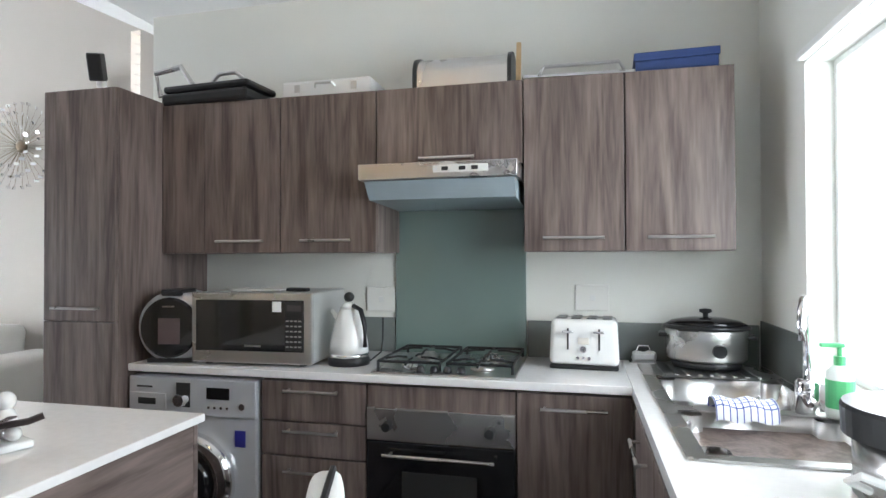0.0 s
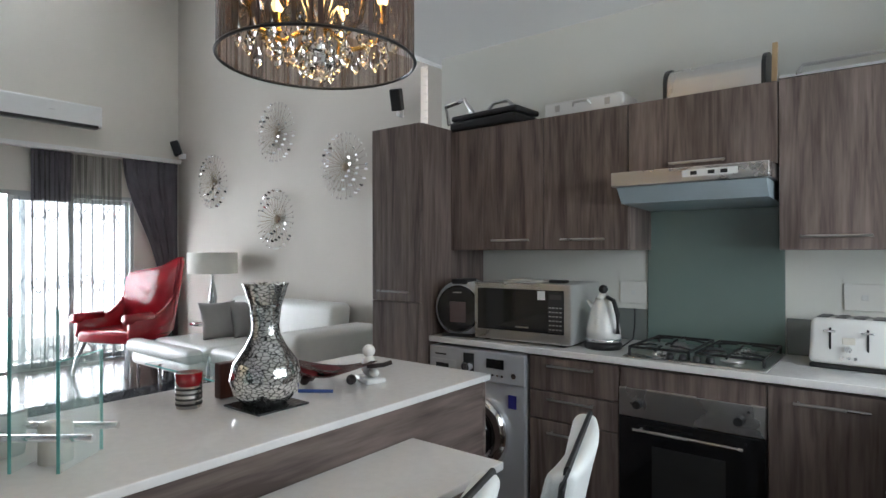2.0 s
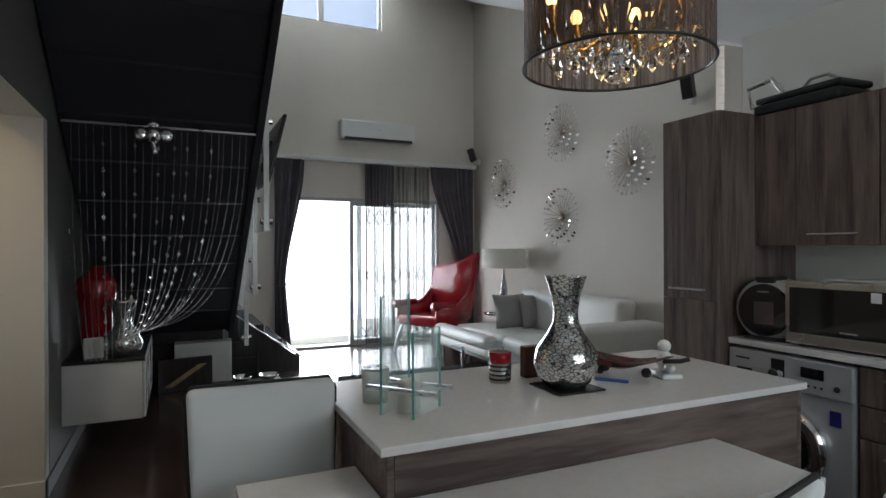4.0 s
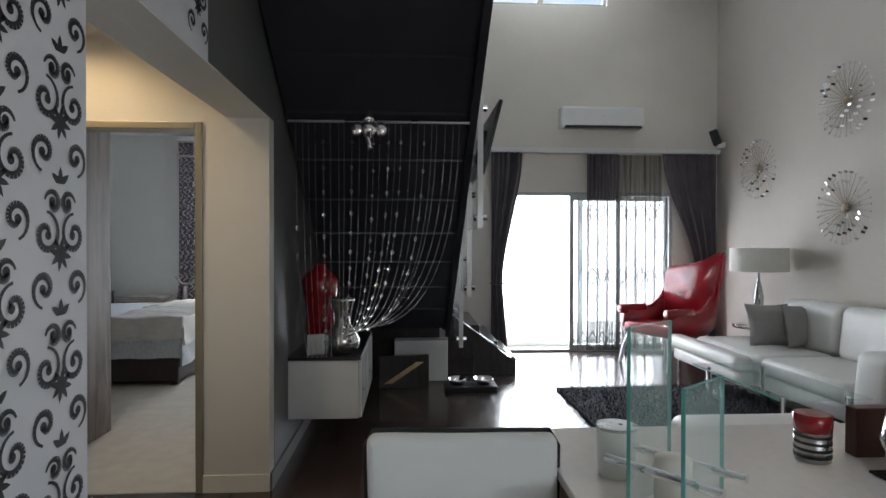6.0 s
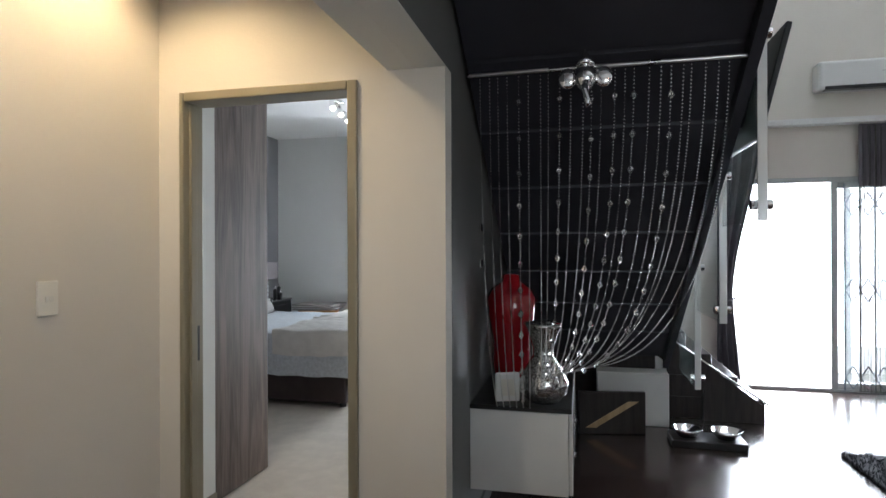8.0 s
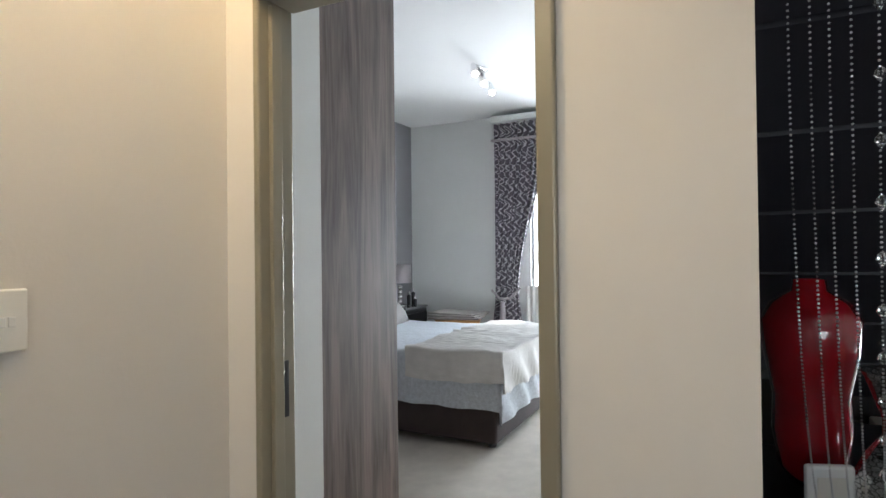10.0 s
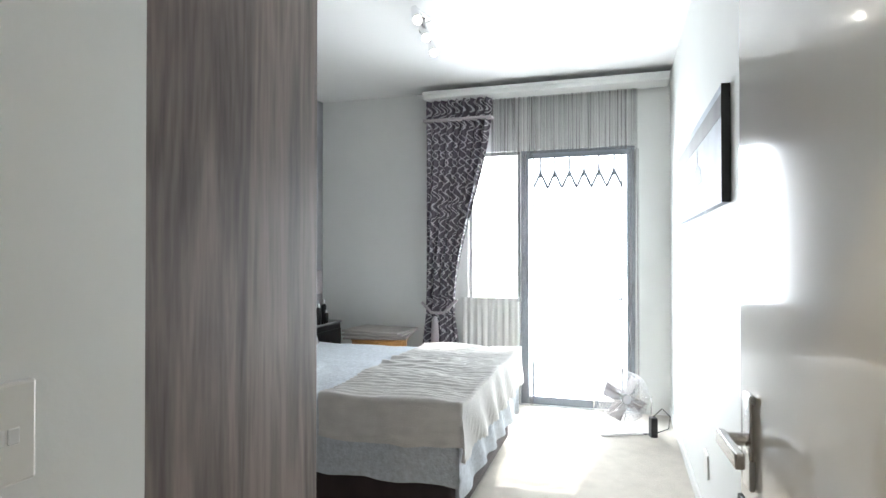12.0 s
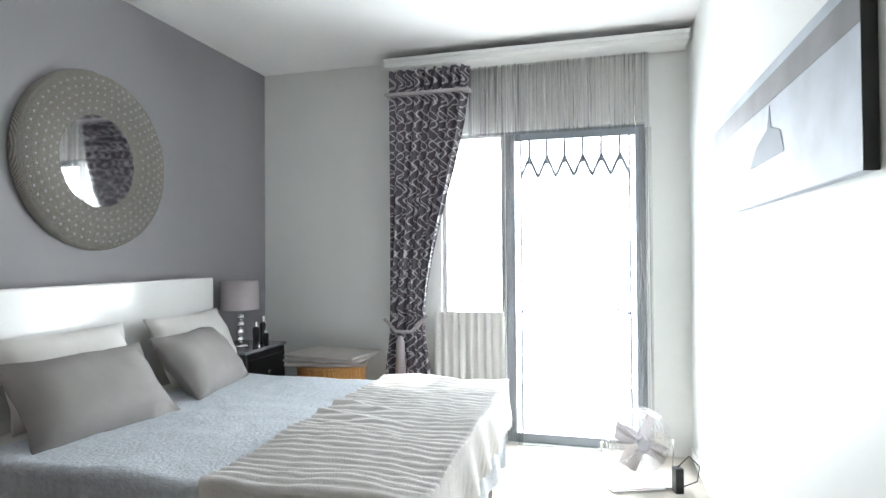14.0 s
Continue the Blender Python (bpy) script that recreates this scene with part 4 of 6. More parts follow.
part("dial_plate", box((-1.02, 1.7785, 0.735), (-0.95, 1.7815, 0.84), 0.02), BLACK, c)
part("display", box((-0.87, 1.778, 0.775), (-0.76, 1.7815, 0.825), 0.003), BLACKGLASS, c)
for x in (-0.86, -0.83, -0.80, -0.77):
    part("button", cyl((x, 1.7818, 0.74), (x, 1.778, 0.74), 0.006, n=10), CHROME, c)
part("push_button", cyl((-0.70, 1.7818, 0.75), (-0.70, 1.776, 0.75), 0.014, n=16), CHROME, c)
d = part("door", lathe([(0.205, 0.0), (0.215, 0.02), (0.19, 0.05), (0.15, 0.06), (0.13, 0.045)], 40), CHROME, t, "round chrome door ring", True)
d.matrix_basis = pose(-0.95, 1.80, 0.42, 90, 0, 0)
g = part("door_glass", lathe([(0.14, 0.045), (0.10, 0.075), (0.001, 0.085)], 32), BLACKGLASS, d, smooth=True)
part("badge", box((-0.745, 1.7965, 0.575), (-0.695, 1.7998, 0.645), 0.001), plain("blue_badge", (0.03, 0.03, 0.22), 0.3), t, "blue sticker")

# appliances on the worktop
t = thing("air_fryer", "silver and black drum-shaped air fryer", "air fryer", (-1.12, 2.0, 0.911), 14)
t.scale = (0.92, 0.92, 0.96)
bm = cyl((0, -0.14, 0.165), (0, 0.14, 0.165), 0.165, None, 40)
bmesh.ops.bevel(bm, geom=[e for e in bm.edges if len({round(v.co.y, 3) for v in e.verts}) == 1], offset=0.03, segments=3, affect="EDGES")
part("shell", bm, SILVER, t, smooth=True)
part("front", cyl((0, -0.141, 0.165), (0, -0.152, 0.165), 0.14, 0.13, 40), BLACKGLASS, t, "round black glass front")
part("window", box((-0.05, -0.157, 0.09), (0.055, -0.1525, 0.21), 0.01), plain("fryer_window", (0.10, 0.07, 0.07), 0.15), t)
part("logo_bar", box((-0.03, -0.1555, 0.26), (0.03, -0.1525, 0.267)), STEEL, t)
part("top_handle", box((-0.05, -0.13, 0.31), (0.05, 0.05, 0.34), 0.008), BLACK, t)
part("foot", box((-0.12, -0.12, 0), (0.12, 0.12, 0.02), 0.004), BLACK, t)

t = thing("microwave", "stainless microwave oven with a black glass door", "microwave", (-0.70, 2.08, 0.911), 3)
t.scale = (1.06, 1, 1)
part("body", box((-0.27, -0.17, 0.012), (0.255, 0.22, 0.315), 0.006), plain("microwave_body", (0.55, 0.56, 0.55), 0.35, 0.5), t)
part("fascia", box((-0.272, -0.19, 0.012), (0.257, -0.171, 0.317), 0.006), STEEL, t)
part("door_glass", box((-0.25, -0.194, 0.065), (0.225, -0.1905, 0.285), 0.003), BLACKGLASS, t)
p = part("keypad", box((0.145, -0.197, 0.07), (0.222, -0.1945, 0.28), 0.001), BLACK, t)
for r in range(6):
    for c in range(4):
        part("key", box((0.150 + c * 0.018, -0.1985, 0.085 + r * 0.022), (0.162 + c * 0.018, -0.1972, 0.091 + r * 0.022)), STEEL, p)
part("display", box((0.155, -0.1985, 0.24), (0.215, -0.1972, 0.265)), plain("dim_display", (0.10, 0.09, 0.09), 0.2), p)
part("sticker", box((0.09, -0.197, 0.235), (0.13, -0.1945, 0.28), 0.001), WHITEPAINT, t, "white and blue sticker")
part("logo_bar", box((-0.03, -0.1965, 0.085), (0.04, -0.1945, 0.092)), STEEL, t)
for x in (-0.22, 0.2):
    for y in (-0.14, 0.18):
        part("foot", cyl((x, y, 0), (x, y, 0.012), 0.015), BLACK, t)
tagged(part("papers", box((-0.87, 2.0, 1.229), (-0.62, 2.2, 1.236), 0.001), LINEN), "loose white papers on the microwave", "paper")
tagged(part("remote_control", box((-0.58, 1.98, 1.229), (-0.48, 2.02, 1.245), 0.006), BLACK), "black remote control on the microwave", "remote")

t = thing("kettle", "white cone-shaped kettle with a black handle", "kettle", (-0.305, 2.04, 0.911))
t.scale = (0.98, 0.98, 0.93)
part("base", lathe([(0.092, 0), (0.095, 0.02), (0.088, 0.035)], 28), BLACK, t, smooth=True)
part("band", lathe([(0.089, 0.036), (0.088, 0.055)], 28), CHROME, t, smooth=True)
part("body", lathe([(0.088, 0.056), (0.085, 0.10), (0.066, 0.19), (0.045, 0.25), (0.038, 0.262)], 28), WHITEGLOSS, t, smooth=True)
part("lid", lathe([(0.04, 0.263), (0.03, 0.28), (0.012, 0.292), (0.001, 0.293)], 24), WHITEGLOSS, t, smooth=True)
part("knob", ball((0, 0, 0.315), 0.024, None, 12), BLACK, t, smooth=True)
part("handle", tube([(0.03, -0.02, 0.275), (0.075, -0.05, 0.26), (0.098, -0.06, 0.19), (0.095, -0.05, 0.09)], 0.011), BLACK, t, smooth=True)
part("spout", cyl((-0.05, 0.01, 0.20), (-0.09, 0.015, 0.25), 0.016, 0.008), WHITEGLOSS, t)
part("cable", tube([(0.09, 0.02, 0.012), (0.13, 0.06, 0.05), (0.11, 0.14, 0.10), (0.09, 0.20, 0.20)], 0.004), BLACK, t)

t = thing("toaster", "white four-slot toaster with chrome levers", "toaster", (0.705, 2.20, 0.911), -4)
t.scale = (0.90, 0.90, 0.92)
part("base", box((-0.155, -0.10, 0), (0.155, 0.10, 0.02), 0.008), BLACK, t)
bm = box((-0.158, -0.105, 0.02), (0.158, 0.105, 0.225), 0.025, None, 4)
for v in bm.verts:
    k = 1 - 0.06 * (v.co.z - 0.02) / 0.2
    v.co.x, v.co.y = v.co.x * k, v.co.y * k
part("body", bm, WHITEGLOSS, t, smooth=True)
for x in (-0.105, -0.035, 0.035, 0.105):
    part("slot", box((x - 0.022, -0.065, 0.222), (x + 0.022, 0.075, 0.229), 0.002), BLACK, t)
for x in (-0.07, 0.07):
    part("lever_slot", box((x - 0.004, -0.107, 0.09), (x + 0.004, -0.099, 0.185), 0.001), BLACK, t)
    part("lever", box((x - 0.025, -0.125, 0.165), (x + 0.025, -0.106, 0.176), 0.004), CHROME, t)
part("dial", cyl((0, -0.104, 0.095), (0, -0.122, 0.095), 0.014), CHROME, t)
part("gauge", box((-0.025, -0.106, 0.115), (0.025, -0.099, 0.145), 0.006), SHADE, t)
for x in (-0.025, 0, 0.025):
    part("button", cyl((x, -0.105, 0.055), (x, -0.111, 0.055), 0.007, n=10), CHROME, t)

t = thing("slow_cooker", "oval stainless slow cooker with a glass lid", "slow cooker", (1.19, 2.23, 0.922), -6)
t.scale = (0.90, 0.90, 0.90)
ov = Matrix.Diagonal((1.02, 0.72, 1, 1))
for nm, pr, mt, lb in (("base", [(0.14, 0.0), (0.15, 0.03)], BLACK, ""), ("body", [(0.15, 0.031), (0.168, 0.045), (0.172, 0.17), (0.170, 0.175)], STEEL, ""), ("rim", [(0.171, 0.176), (0.185, 0.18), (0.185, 0.192), (0.17, 0.196)], BLACK, "black rim"), ("lid", [(0.172, 0.197), (0.14, 0.215), (0.07, 0.228), (0.001, 0.23)], BLACKGLASS, "dark glass lid")):
    bm = lathe(pr, 40)
    bmesh.ops.transform(bm, matrix=ov, verts=bm.verts)
    part(nm, bm, mt, t, lb, True)
part("lid_knob", lathe([(0.012, 0.23), (0.012, 0.245), (0.028, 0.252), (0.026, 0.265), (0.001, 0.268)], 16), BLACK, t, smooth=True)
for s in (-1, 1):
    part("side_handle", box((s * 0.165, -0.045, 0.135), (s * 0.205, 0.045, 0.155), 0.008), BLACK, t)
part("dial", cyl((0.045, -0.11, 0.09), (0.045, -0.14, 0.09), 0.032, 0.028, 24), BLACK, t)

t = thing("butter_dish", "small silver covered dish on the worktop", "dish", (0.955, 2.32, 0.911))
part("tray", box((-0.06, -0.035, 0), (0.06, 0.035, 0.01), 0.004), CHROME, t)
part("cover", box((-0.052, -0.03, 0.0105), (0.052, 0.03, 0.055), 0.014), STEEL, t)
part("grip", tube([(-0.03, 0, 0.054), (-0.02, 0, 0.078), (0.02, 0, 0.078), (0.03, 0, 0.054)], 0.004), CHROME, t)

# double sink, mixer tap
t = thing("kitchen_sink", "stainless double-bowl sink with a grooved drainer", "sink")
bm = box((0.925, 1.08, 0.911), (0.972, 2.36, 0.917), 0.002)
box((1.392, 1.08, 0.911), (1.425, 2.36, 0.917), 0, bm)
box((0.972, 1.08, 0.911), (1.392, 1.12, 0.917), 0, bm)
box((0.972, 1.52, 0.911), (1.392, 1.58, 0.917), 0, bm)
box((0.972, 2.02, 0.911), (1.392, 2.36, 0.917), 0, bm)
part("rim", bm, STEEL, t)
for y0, y1 in ((1.12, 1.52), (1.58, 2.02)):
    bm = box((0.972, y0, 0.76), (1.392, y1, 0.916), 0)
    bmesh.ops.delete(bm, geom=[f for f in bm.faces if f.normal.z > 0.9], context="FACES")
    es = [e for e in bm.edges if len(e.link_faces) == 2]
    bmesh.ops.bevel(bm, geom=es, offset=0.06, segments=5, affect="EDGES")
    bmesh.ops.reverse_faces(bm, faces=bm.faces)
    part("bowl", bm, STEEL, t, smooth=True)
for i in range(9):
    part("drainer_rib", box((1.0 + i * 0.042, 2.05, 0.9175), (1.014 + i * 0.042, 2.33, 0.921), 0.001), STEEL, t)
t = thing("mixer_tap", "tall chrome mixer tap beside the sink", "tap", (1.335, 1.56, 0.917), 240)
part("base", lathe([(0.032, 0), (0.032, 0.09), (0.024, 0.10)], 20), CHROME, t, smooth=True)
part("spout", tube([(0, 0, 0.10), (0, 0, 0.28), (0.012, 0, 0.32), (0.035, 0, 0.335), (0.058, 0, 0.31), (0.062, 0, 0.26), (0.062, 0, 0.22)], 0.012, 12), CHROME, t, smooth=True)
part("lever", tube([(0, 0, 0.06), (0.06, 0.02, 0.05), (0.10, 0.03, 0.055)], 0.011), CHROME, t, smooth=True)
t = thing("soap_bottle", "green and white pump soap bottle by the window", "bottle", (1.405, 1.52, 0.918))
part("bottle", lathe([(0.034, 0), (0.036, 0.02), (0.034, 0.13), (0.014, 0.15)], 20), SOAPWHITE, t, smooth=True)
part("label_wrap", lathe([(0.0365, 0.03), (0.0365, 0.11)], 20, caps=False), GREEN, t, "green label")
part("pump", lathe([(0.015, 0.15), (0.015, 0.175), (0.006, 0.176), (0.006, 0.20)], 12), GREEN, t)
part("nozzle", box((-0.05, -0.008, 0.20), (0.012, 0.008, 0.212), 0.003), GREEN, t)


def checked():
    m, nt, b = shader("blue_check_cloth")
    ch = nt.nodes.new("ShaderNodeTexBrick")
    ch.inputs["Scale"].default_value, ch.inputs["Mortar Size"].default_value, ch.offset = 55, 0.09, 0
    ch.inputs["Brick Width"].default_value, ch.inputs["Row Height"].default_value = 1, 1
    ch.inputs["Color1"].default_value = ch.inputs["Color2"].default_value = rgb((0.75, 0.76, 0.78))
    ch.inputs["Mortar"].default_value = rgb((0.05, 0.08, 0.30))
    nt.links.new(coords(nt), ch.inputs["Vector"])
    nt.links.new(ch.outputs["Color"], b.inputs["Base Color"])
    b.inputs["Roughness"].default_value = 0.9
    return m


bm = bmesh.new()
g = [[bm.verts.new((1.07 + 0.17 * i / 10, 1.54 + 0.06 * math.cos(math.pi * j / 8) * 1.0, 0.925 + 0.03 * math.sin(math.pi * j / 8) - (0.025 if j in (0, 8) else 0) + 0.005 * math.sin(i * 1.3))) for i in range(11)] for j in range(9)]
for a, b in zip(g, g[1:]):
    for i in range(10):
        bm.faces.new((a[i], a[i + 1], b[i + 1], b[i]))
tagged(part("dish_cloth", bm, checked(), smooth=True), "blue and white checked dish cloth over the sink", "cloth")
t = thing("pedal_bin", "black-lidded steel canister at the worktop's end", "canister", (1.34, 0.94, 0.911))
part("body", lathe([(0.13, 0), (0.13, 0.115)], 32), STEEL, t, smooth=True)
part("lid", lathe([(0.14, 0.116), (0.148, 0.117), (0.15, 0.17), (0.146, 0.178), (0.001, 0.179)], 40), BLACK, t)
part("handle", tube([(-0.13, -0.05, 0.03), (-0.17, -0.06, 0.05), (-0.16, -0.09, 0.07), (-0.11, -0.08, 0.05)], 0.008), WHITEPAINT, t)
for x, z, lab in ((-0.28, 1.17, "white socket plate behind the kettle"), (0.74, 1.19, "white double socket behind the toaster")):
    t = thing("wall_socket", lab, "socket", (x, K, z), group="kitchen sockets")
    part("plate", box((-0.075, -0.012, -0.06), (0.075, 0, 0.06), 0.004), BEIGE, t)
    part("rocker", box((-0.01, -0.016, -0.012), (0.014, -0.0125, 0.012), 0.002), WHITEGLOSS, t)

# on top of the wall cupboards
t = thing("grill_press", "black and steel contact grill on the cupboards", "grill", (-1.04, 2.16, 2.117), -4)
t.scale = (1, 1, 1.25)
part("lower_plate", box((-0.24, -0.12, 0), (0.24, 0.12, 0.045), 0.012), BLACK, t)
part("upper_plate", box((-0.23, -0.12, 0.048), (0.25, 0.12, 0.075), 0.012), BLACK, t)
part("grip", tube([(-0.26, -0.10, 0.04), (-0.28, -0.11, 0.13), (-0.13, -0.11, 0.145), (-0.07, -0.10, 0.075)], 0.012), STEEL, t)
part("side_grip", tube([(0.04, -0.10, 0.075), (0.09, -0.11, 0.10), (0.18, -0.11, 0.10), (0.22, -0.10, 0.075)], 0.008), STEEL, t)
t = thing("white_case", "white latched carry case on the cupboards", "case", (-0.45, 2.22, 2.117), 0)
part("body", box((-0.22, -0.11, 0), (0.22, 0.11, 0.085), 0.012), WHITEPAINT, t)
part("grip", tube([(-0.05, -0.112, 0.05), (-0.04, -0.13, 0.062), (0.04, -0.13, 0.062), (0.05, -0.112, 0.05)], 0.006), STEEL, t)
for x in (-0.14, 0.14):
    part("latch", box((x - 0.014, -0.116, 0.03), (x + 0.014, -0.111, 0.065), 0.002), STEEL, t)
t = thing("bread_bin", "stainless roll-top bread bin with black ends", "bread bin", (0.19, 2.23, 2.117))
pr = [(-0.13, 0)] + [(-0.13 + 0.26 * (1 - math.cos(a * math.pi / 16)) / 2, 0.05 + 0.11 * math.sin(a * math.pi / 16) ** 0.7) for a in range(0, 17)] + [(0.13, 0)]
part("body", prism(pr, "x", -0.20, 0.20), STEEL, t)
for s in (-1, 1):
    part("end_cap", prism([(u * 1.05, v * 1.05) for u, v in pr], "x", s * 0.2005, s * 0.218), BLACK, t)
tagged(part("chopping_board", prism([(2.12, 0), (2.14, 0), (2.17, 0.19), (2.15, 0.19)], "x", 0.425, 0.445), TAN), "pale wooden board leaning behind the bread bin", "board").matrix_basis = pose(0, 0, 2.117)
t = thing("serving_tray", "polished steel serving tray with two handles", "tray", (0.70, 2.21, 2.117), 3)
part("tray", box((-0.25, -0.12, 0), (0.25, 0.12, 0.025), 0.01), CHROME, t)
part("grip", tube([(-0.18, -0.12, 0.022), (-0.16, -0.125, 0.05), (0.14, -0.125, 0.055), (0.16, -0.12, 0.022)], 0.008), STEEL, t)
t = thing("shoe_box", "navy blue lidded card box on the cupboards", "box", (1.07, 2.20, 2.117), -3)
t.scale = (1, 1, 1.25)
part("body", box((-0.155, -0.11, 0), (0.155, 0.11, 0.04), 0.003), NAVY, t)
part("lid", box((-0.16, -0.115, 0.0405), (0.16, 0.115, 0.066), 0.003), NAVY, t)

# ---- island, table and chairs ----
t = thing("kitchen_island", "ash-brown island with a thick white quartz top", "island")
part("top", box((-1.20, -0.405, 0.876), (-0.44, 1.225, 0.90), 0.003), QUARTZ, t)
part("end_panel", box((-1.18, -0.385, 0), (-0.455, -0.365, 0.875), 0.002), VENEER_H, t)
part("side_panel", box((-0.475, -0.364, 0), (-0.455, 1.19, 0.875), 0.002), VENEER_H, t)
part("back_panel", box((-1.18, -0.364, 0), (-1.16, 1.19, 0.875), 0.002), VENEER_H, t)
part("end_panel", box((-1.18, 1.191, 0), (-0.455, 1.21, 0.875), 0.002), VENEER_H, t)
t = thing("breakfast_table", "white slab table set against the island", "table")
part("tabletop", box((-0.453, -0.72, 0.735), (-0.085, 0.76, 0.76), 0.004), QUARTZ, t)
part("tabletop_end", box((-0.72, -0.72, 0.735), (-0.4535, -0.39, 0.76), 0.003), QUARTZ, t)
for x, y in ((-0.14, -0.66), (-0.14, 0.70), (-0.68, -0.66)):
    part("leg", box((x - 0.025, y - 0.025, 0), (x + 0.025, y + 0.025, 0.734), 0.004), CHROME, t)


def dining_chair(at, turn):
    t = thing("dining_chair", "white quilted leather dining chair with dark piping", "chair", at, turn, "chairs round the table")
    part("seat", box((-0.21, -0.22, 0.42), (0.21, 0.21, 0.50), 0.03, None, 4), CHAIRLEATHER, t, smooth=True)
    bm = bmesh.new()
    box((-0.21, -0.03, 0.48), (0.21, 0.03, 0.98), 0.022, bm, 4)
    bmesh.ops.subdivide_edges(bm, edges=[e for e in bm.edges if e.calc_length() > 0.2], cuts=8, use_grid_fill=True)
    for v in bm.verts:
        k = (v.co.z - 0.48) / 0.5
        v.co.x *= 0.92 + 0.12 * k
        v.co.y += 0.07 * k * k - 0.10 * (v.co.x / 0.21) ** 2 * 0.22 + 0.19
    b = part("backrest", bm, CHAIRLEATHER, t, smooth=True)
    edge = [(-0.197, 0.185, 0.52), (-0.215, 0.222, 0.80), (-0.222, 0.24, 0.95), (-0.205, 0.248, 0.982), (0.205, 0.248, 0.982), (0.222, 0.24, 0.95), (0.215, 0.222, 0.80), (0.197, 0.185, 0.52)]
    part("piping", tube(edge, 0.007, 6), BLACK, b, "dark piping round the back")
    for z in (0.62, 0.78):
        part("stitch_line", tube([(-0.2, 0.148 + 0.09 * (z - 0.5), z - 0.04), (0, 0.164 + 0.14 * (z - 0.5), z + 0.06), (0.2, 0.148 + 0.09 * (z - 0.5), z - 0.04)], 0.0025, 5), GREYSHADE, b)
    for x in (-0.18, 0.18):
        part("leg", tube([(x, -0.18, 0.43), (x * 1.05, -0.21, 0.0)], 0.013), CHROME, t)
        part("leg", tube([(x, 0.18, 0.43), (x * 1.05, 0.24, 0.0)], 0.013), CHROME, t)
    return t


ch = dining_chair((0.06, 0.40, 0), -72)
copy_thing(ch, pose(0.06, -0.07, 0, 0, 0, -76))
copy_thing(ch, pose(-0.69, -0.63, 0, 0, 0, 88))

# things on the island
tagged(part("mosaic_mat", box((-0.845, 0.29, 0.901), (-0.655, 0.48, 0.907), 0.001), plain("black_mirror_mat", (0.03, 0.03, 0.03), 0.2, 0.3, 0.6, 60, 0.4)), "black mirrored mat under the vase", "mat").matrix_basis = Matrix.Identity(4)
prof = [(0.075, 0), (0.115, 0.04), (0.13, 0.095), (0.115, 0.155), (0.075, 0.21), (0.052, 0.255), (0.048, 0.29), (0.058, 0.36), (0.082, 0.435), (0.084, 0.44), (0.076, 0.438), (0.045, 0.30)]
tagged(part("mosaic_vase", lathe([(r * 0.88, z * 0.88) for r, z in prof], 40), MOSAIC, smooth=True), "tall mirror-mosaic vase on a black mat", "vase").location = (-0.755, 0.385, 0.908)
t = thing("candle_glass", "red and silver striped candle glass", "candle", (-0.93, 0.22, 0.901))
part("glass", lathe([(0.038, 0), (0.04, 0.07)], 24), STEEL, t, "silver striped lower glass", True)
for i in range(4):
    part("stripe", lathe([(0.0405, 0.010 + i * 0.016), (0.0408, 0.017 + i * 0.016)], 24), BLACK, t)
part("red_band", lathe([(0.041, 0.071), (0.042, 0.11), (0.036, 0.112), (0.001, 0.10)], 24), REDGLASS, t, "red glass upper band", True)
tagged(part("wood_block", box((-0.97, 0.33, 0.901), (-0.93, 0.43, 1.02), 0.004), REDWOOD), "reddish wooden block behind the vase", "wood block")
t = thing("leaf_plate", "dark red leaf-shaped dish on small feet", "dish", (-0.82, 0.70, 0.901), 30)
bm = bmesh.new()
rings = []
for k in range(5):
    r = k / 4
    rings.append([bm.verts.new((0.17 * r * math.cos(a) * (1 + 0.12 * math.cos(3 * a)), 0.11 * r * math.sin(a), 0.035 + 0.035 * r * r + 0.02 * r * math.cos(2 * a))) for a in [2 * math.pi * i / 24 for i in range(24)]])
for a, b in zip(rings[1:], rings[2:]):
    for i in range(24):
        bm.faces.new((a[i], a[(i + 1) % 24], b[(i + 1) % 24], b[i]))
bm.faces.new(rings[1])
for v in rings[0]:
    bm.verts.remove(v)
r = bmesh.ops.solidify(bm, geom=bm.faces[:], thickness=0.008)
part("dish", bm, plain("dark_red_lacquer", (0.12, 0.02, 0.022), 0.25), t, smooth=True)
for x, y in ((-0.08, -0.03), (-0.08, 0.03), (0.09, 0)):
    part("foot", ball((x, y, 0.02), 0.02, None, 8), DARKWOOD, t)
part("stem", tube([(0.15, 0, 0.07), (0.21, 0.01, 0.075), (0.24, 0.02, 0.085)], 0.009), DARKWOOD, t)
tagged(part("pen", cyl((-0.80, 0.55, 0.908), (-0.70, 0.62, 0.908), 0.006), plain("blue_pen", (0.05, 0.1, 0.3), 0.3)), "blue pen lying on the island", "pen")
bm = box((-0.06, -0.04, 0), (0.06, 0.04, 0.02), 0.006)
ball((-0.01, 0, 0.06), 0.042, bm, 12, (0.8, 0.7, 1))
ball((-0.01, 0, 0.115), 0.025, bm, 12)
ball((0.035, 0.0, 0.04), 0.025, bm, 10, (1.2, 0.8, 0.7))
st = tagged(part("figurine", bm, WHITEGLOSS, smooth=True), "small white porcelain figurine on the island", "figurine")
st.matrix_basis = pose(-0.73, 0.83, 0.901, 0, 0, -20)
t = thing("glass_photo_holder", "clear green-edged glass panels holding a candle", "candle holder", (-0.72, -0.22, 0.901), 38)
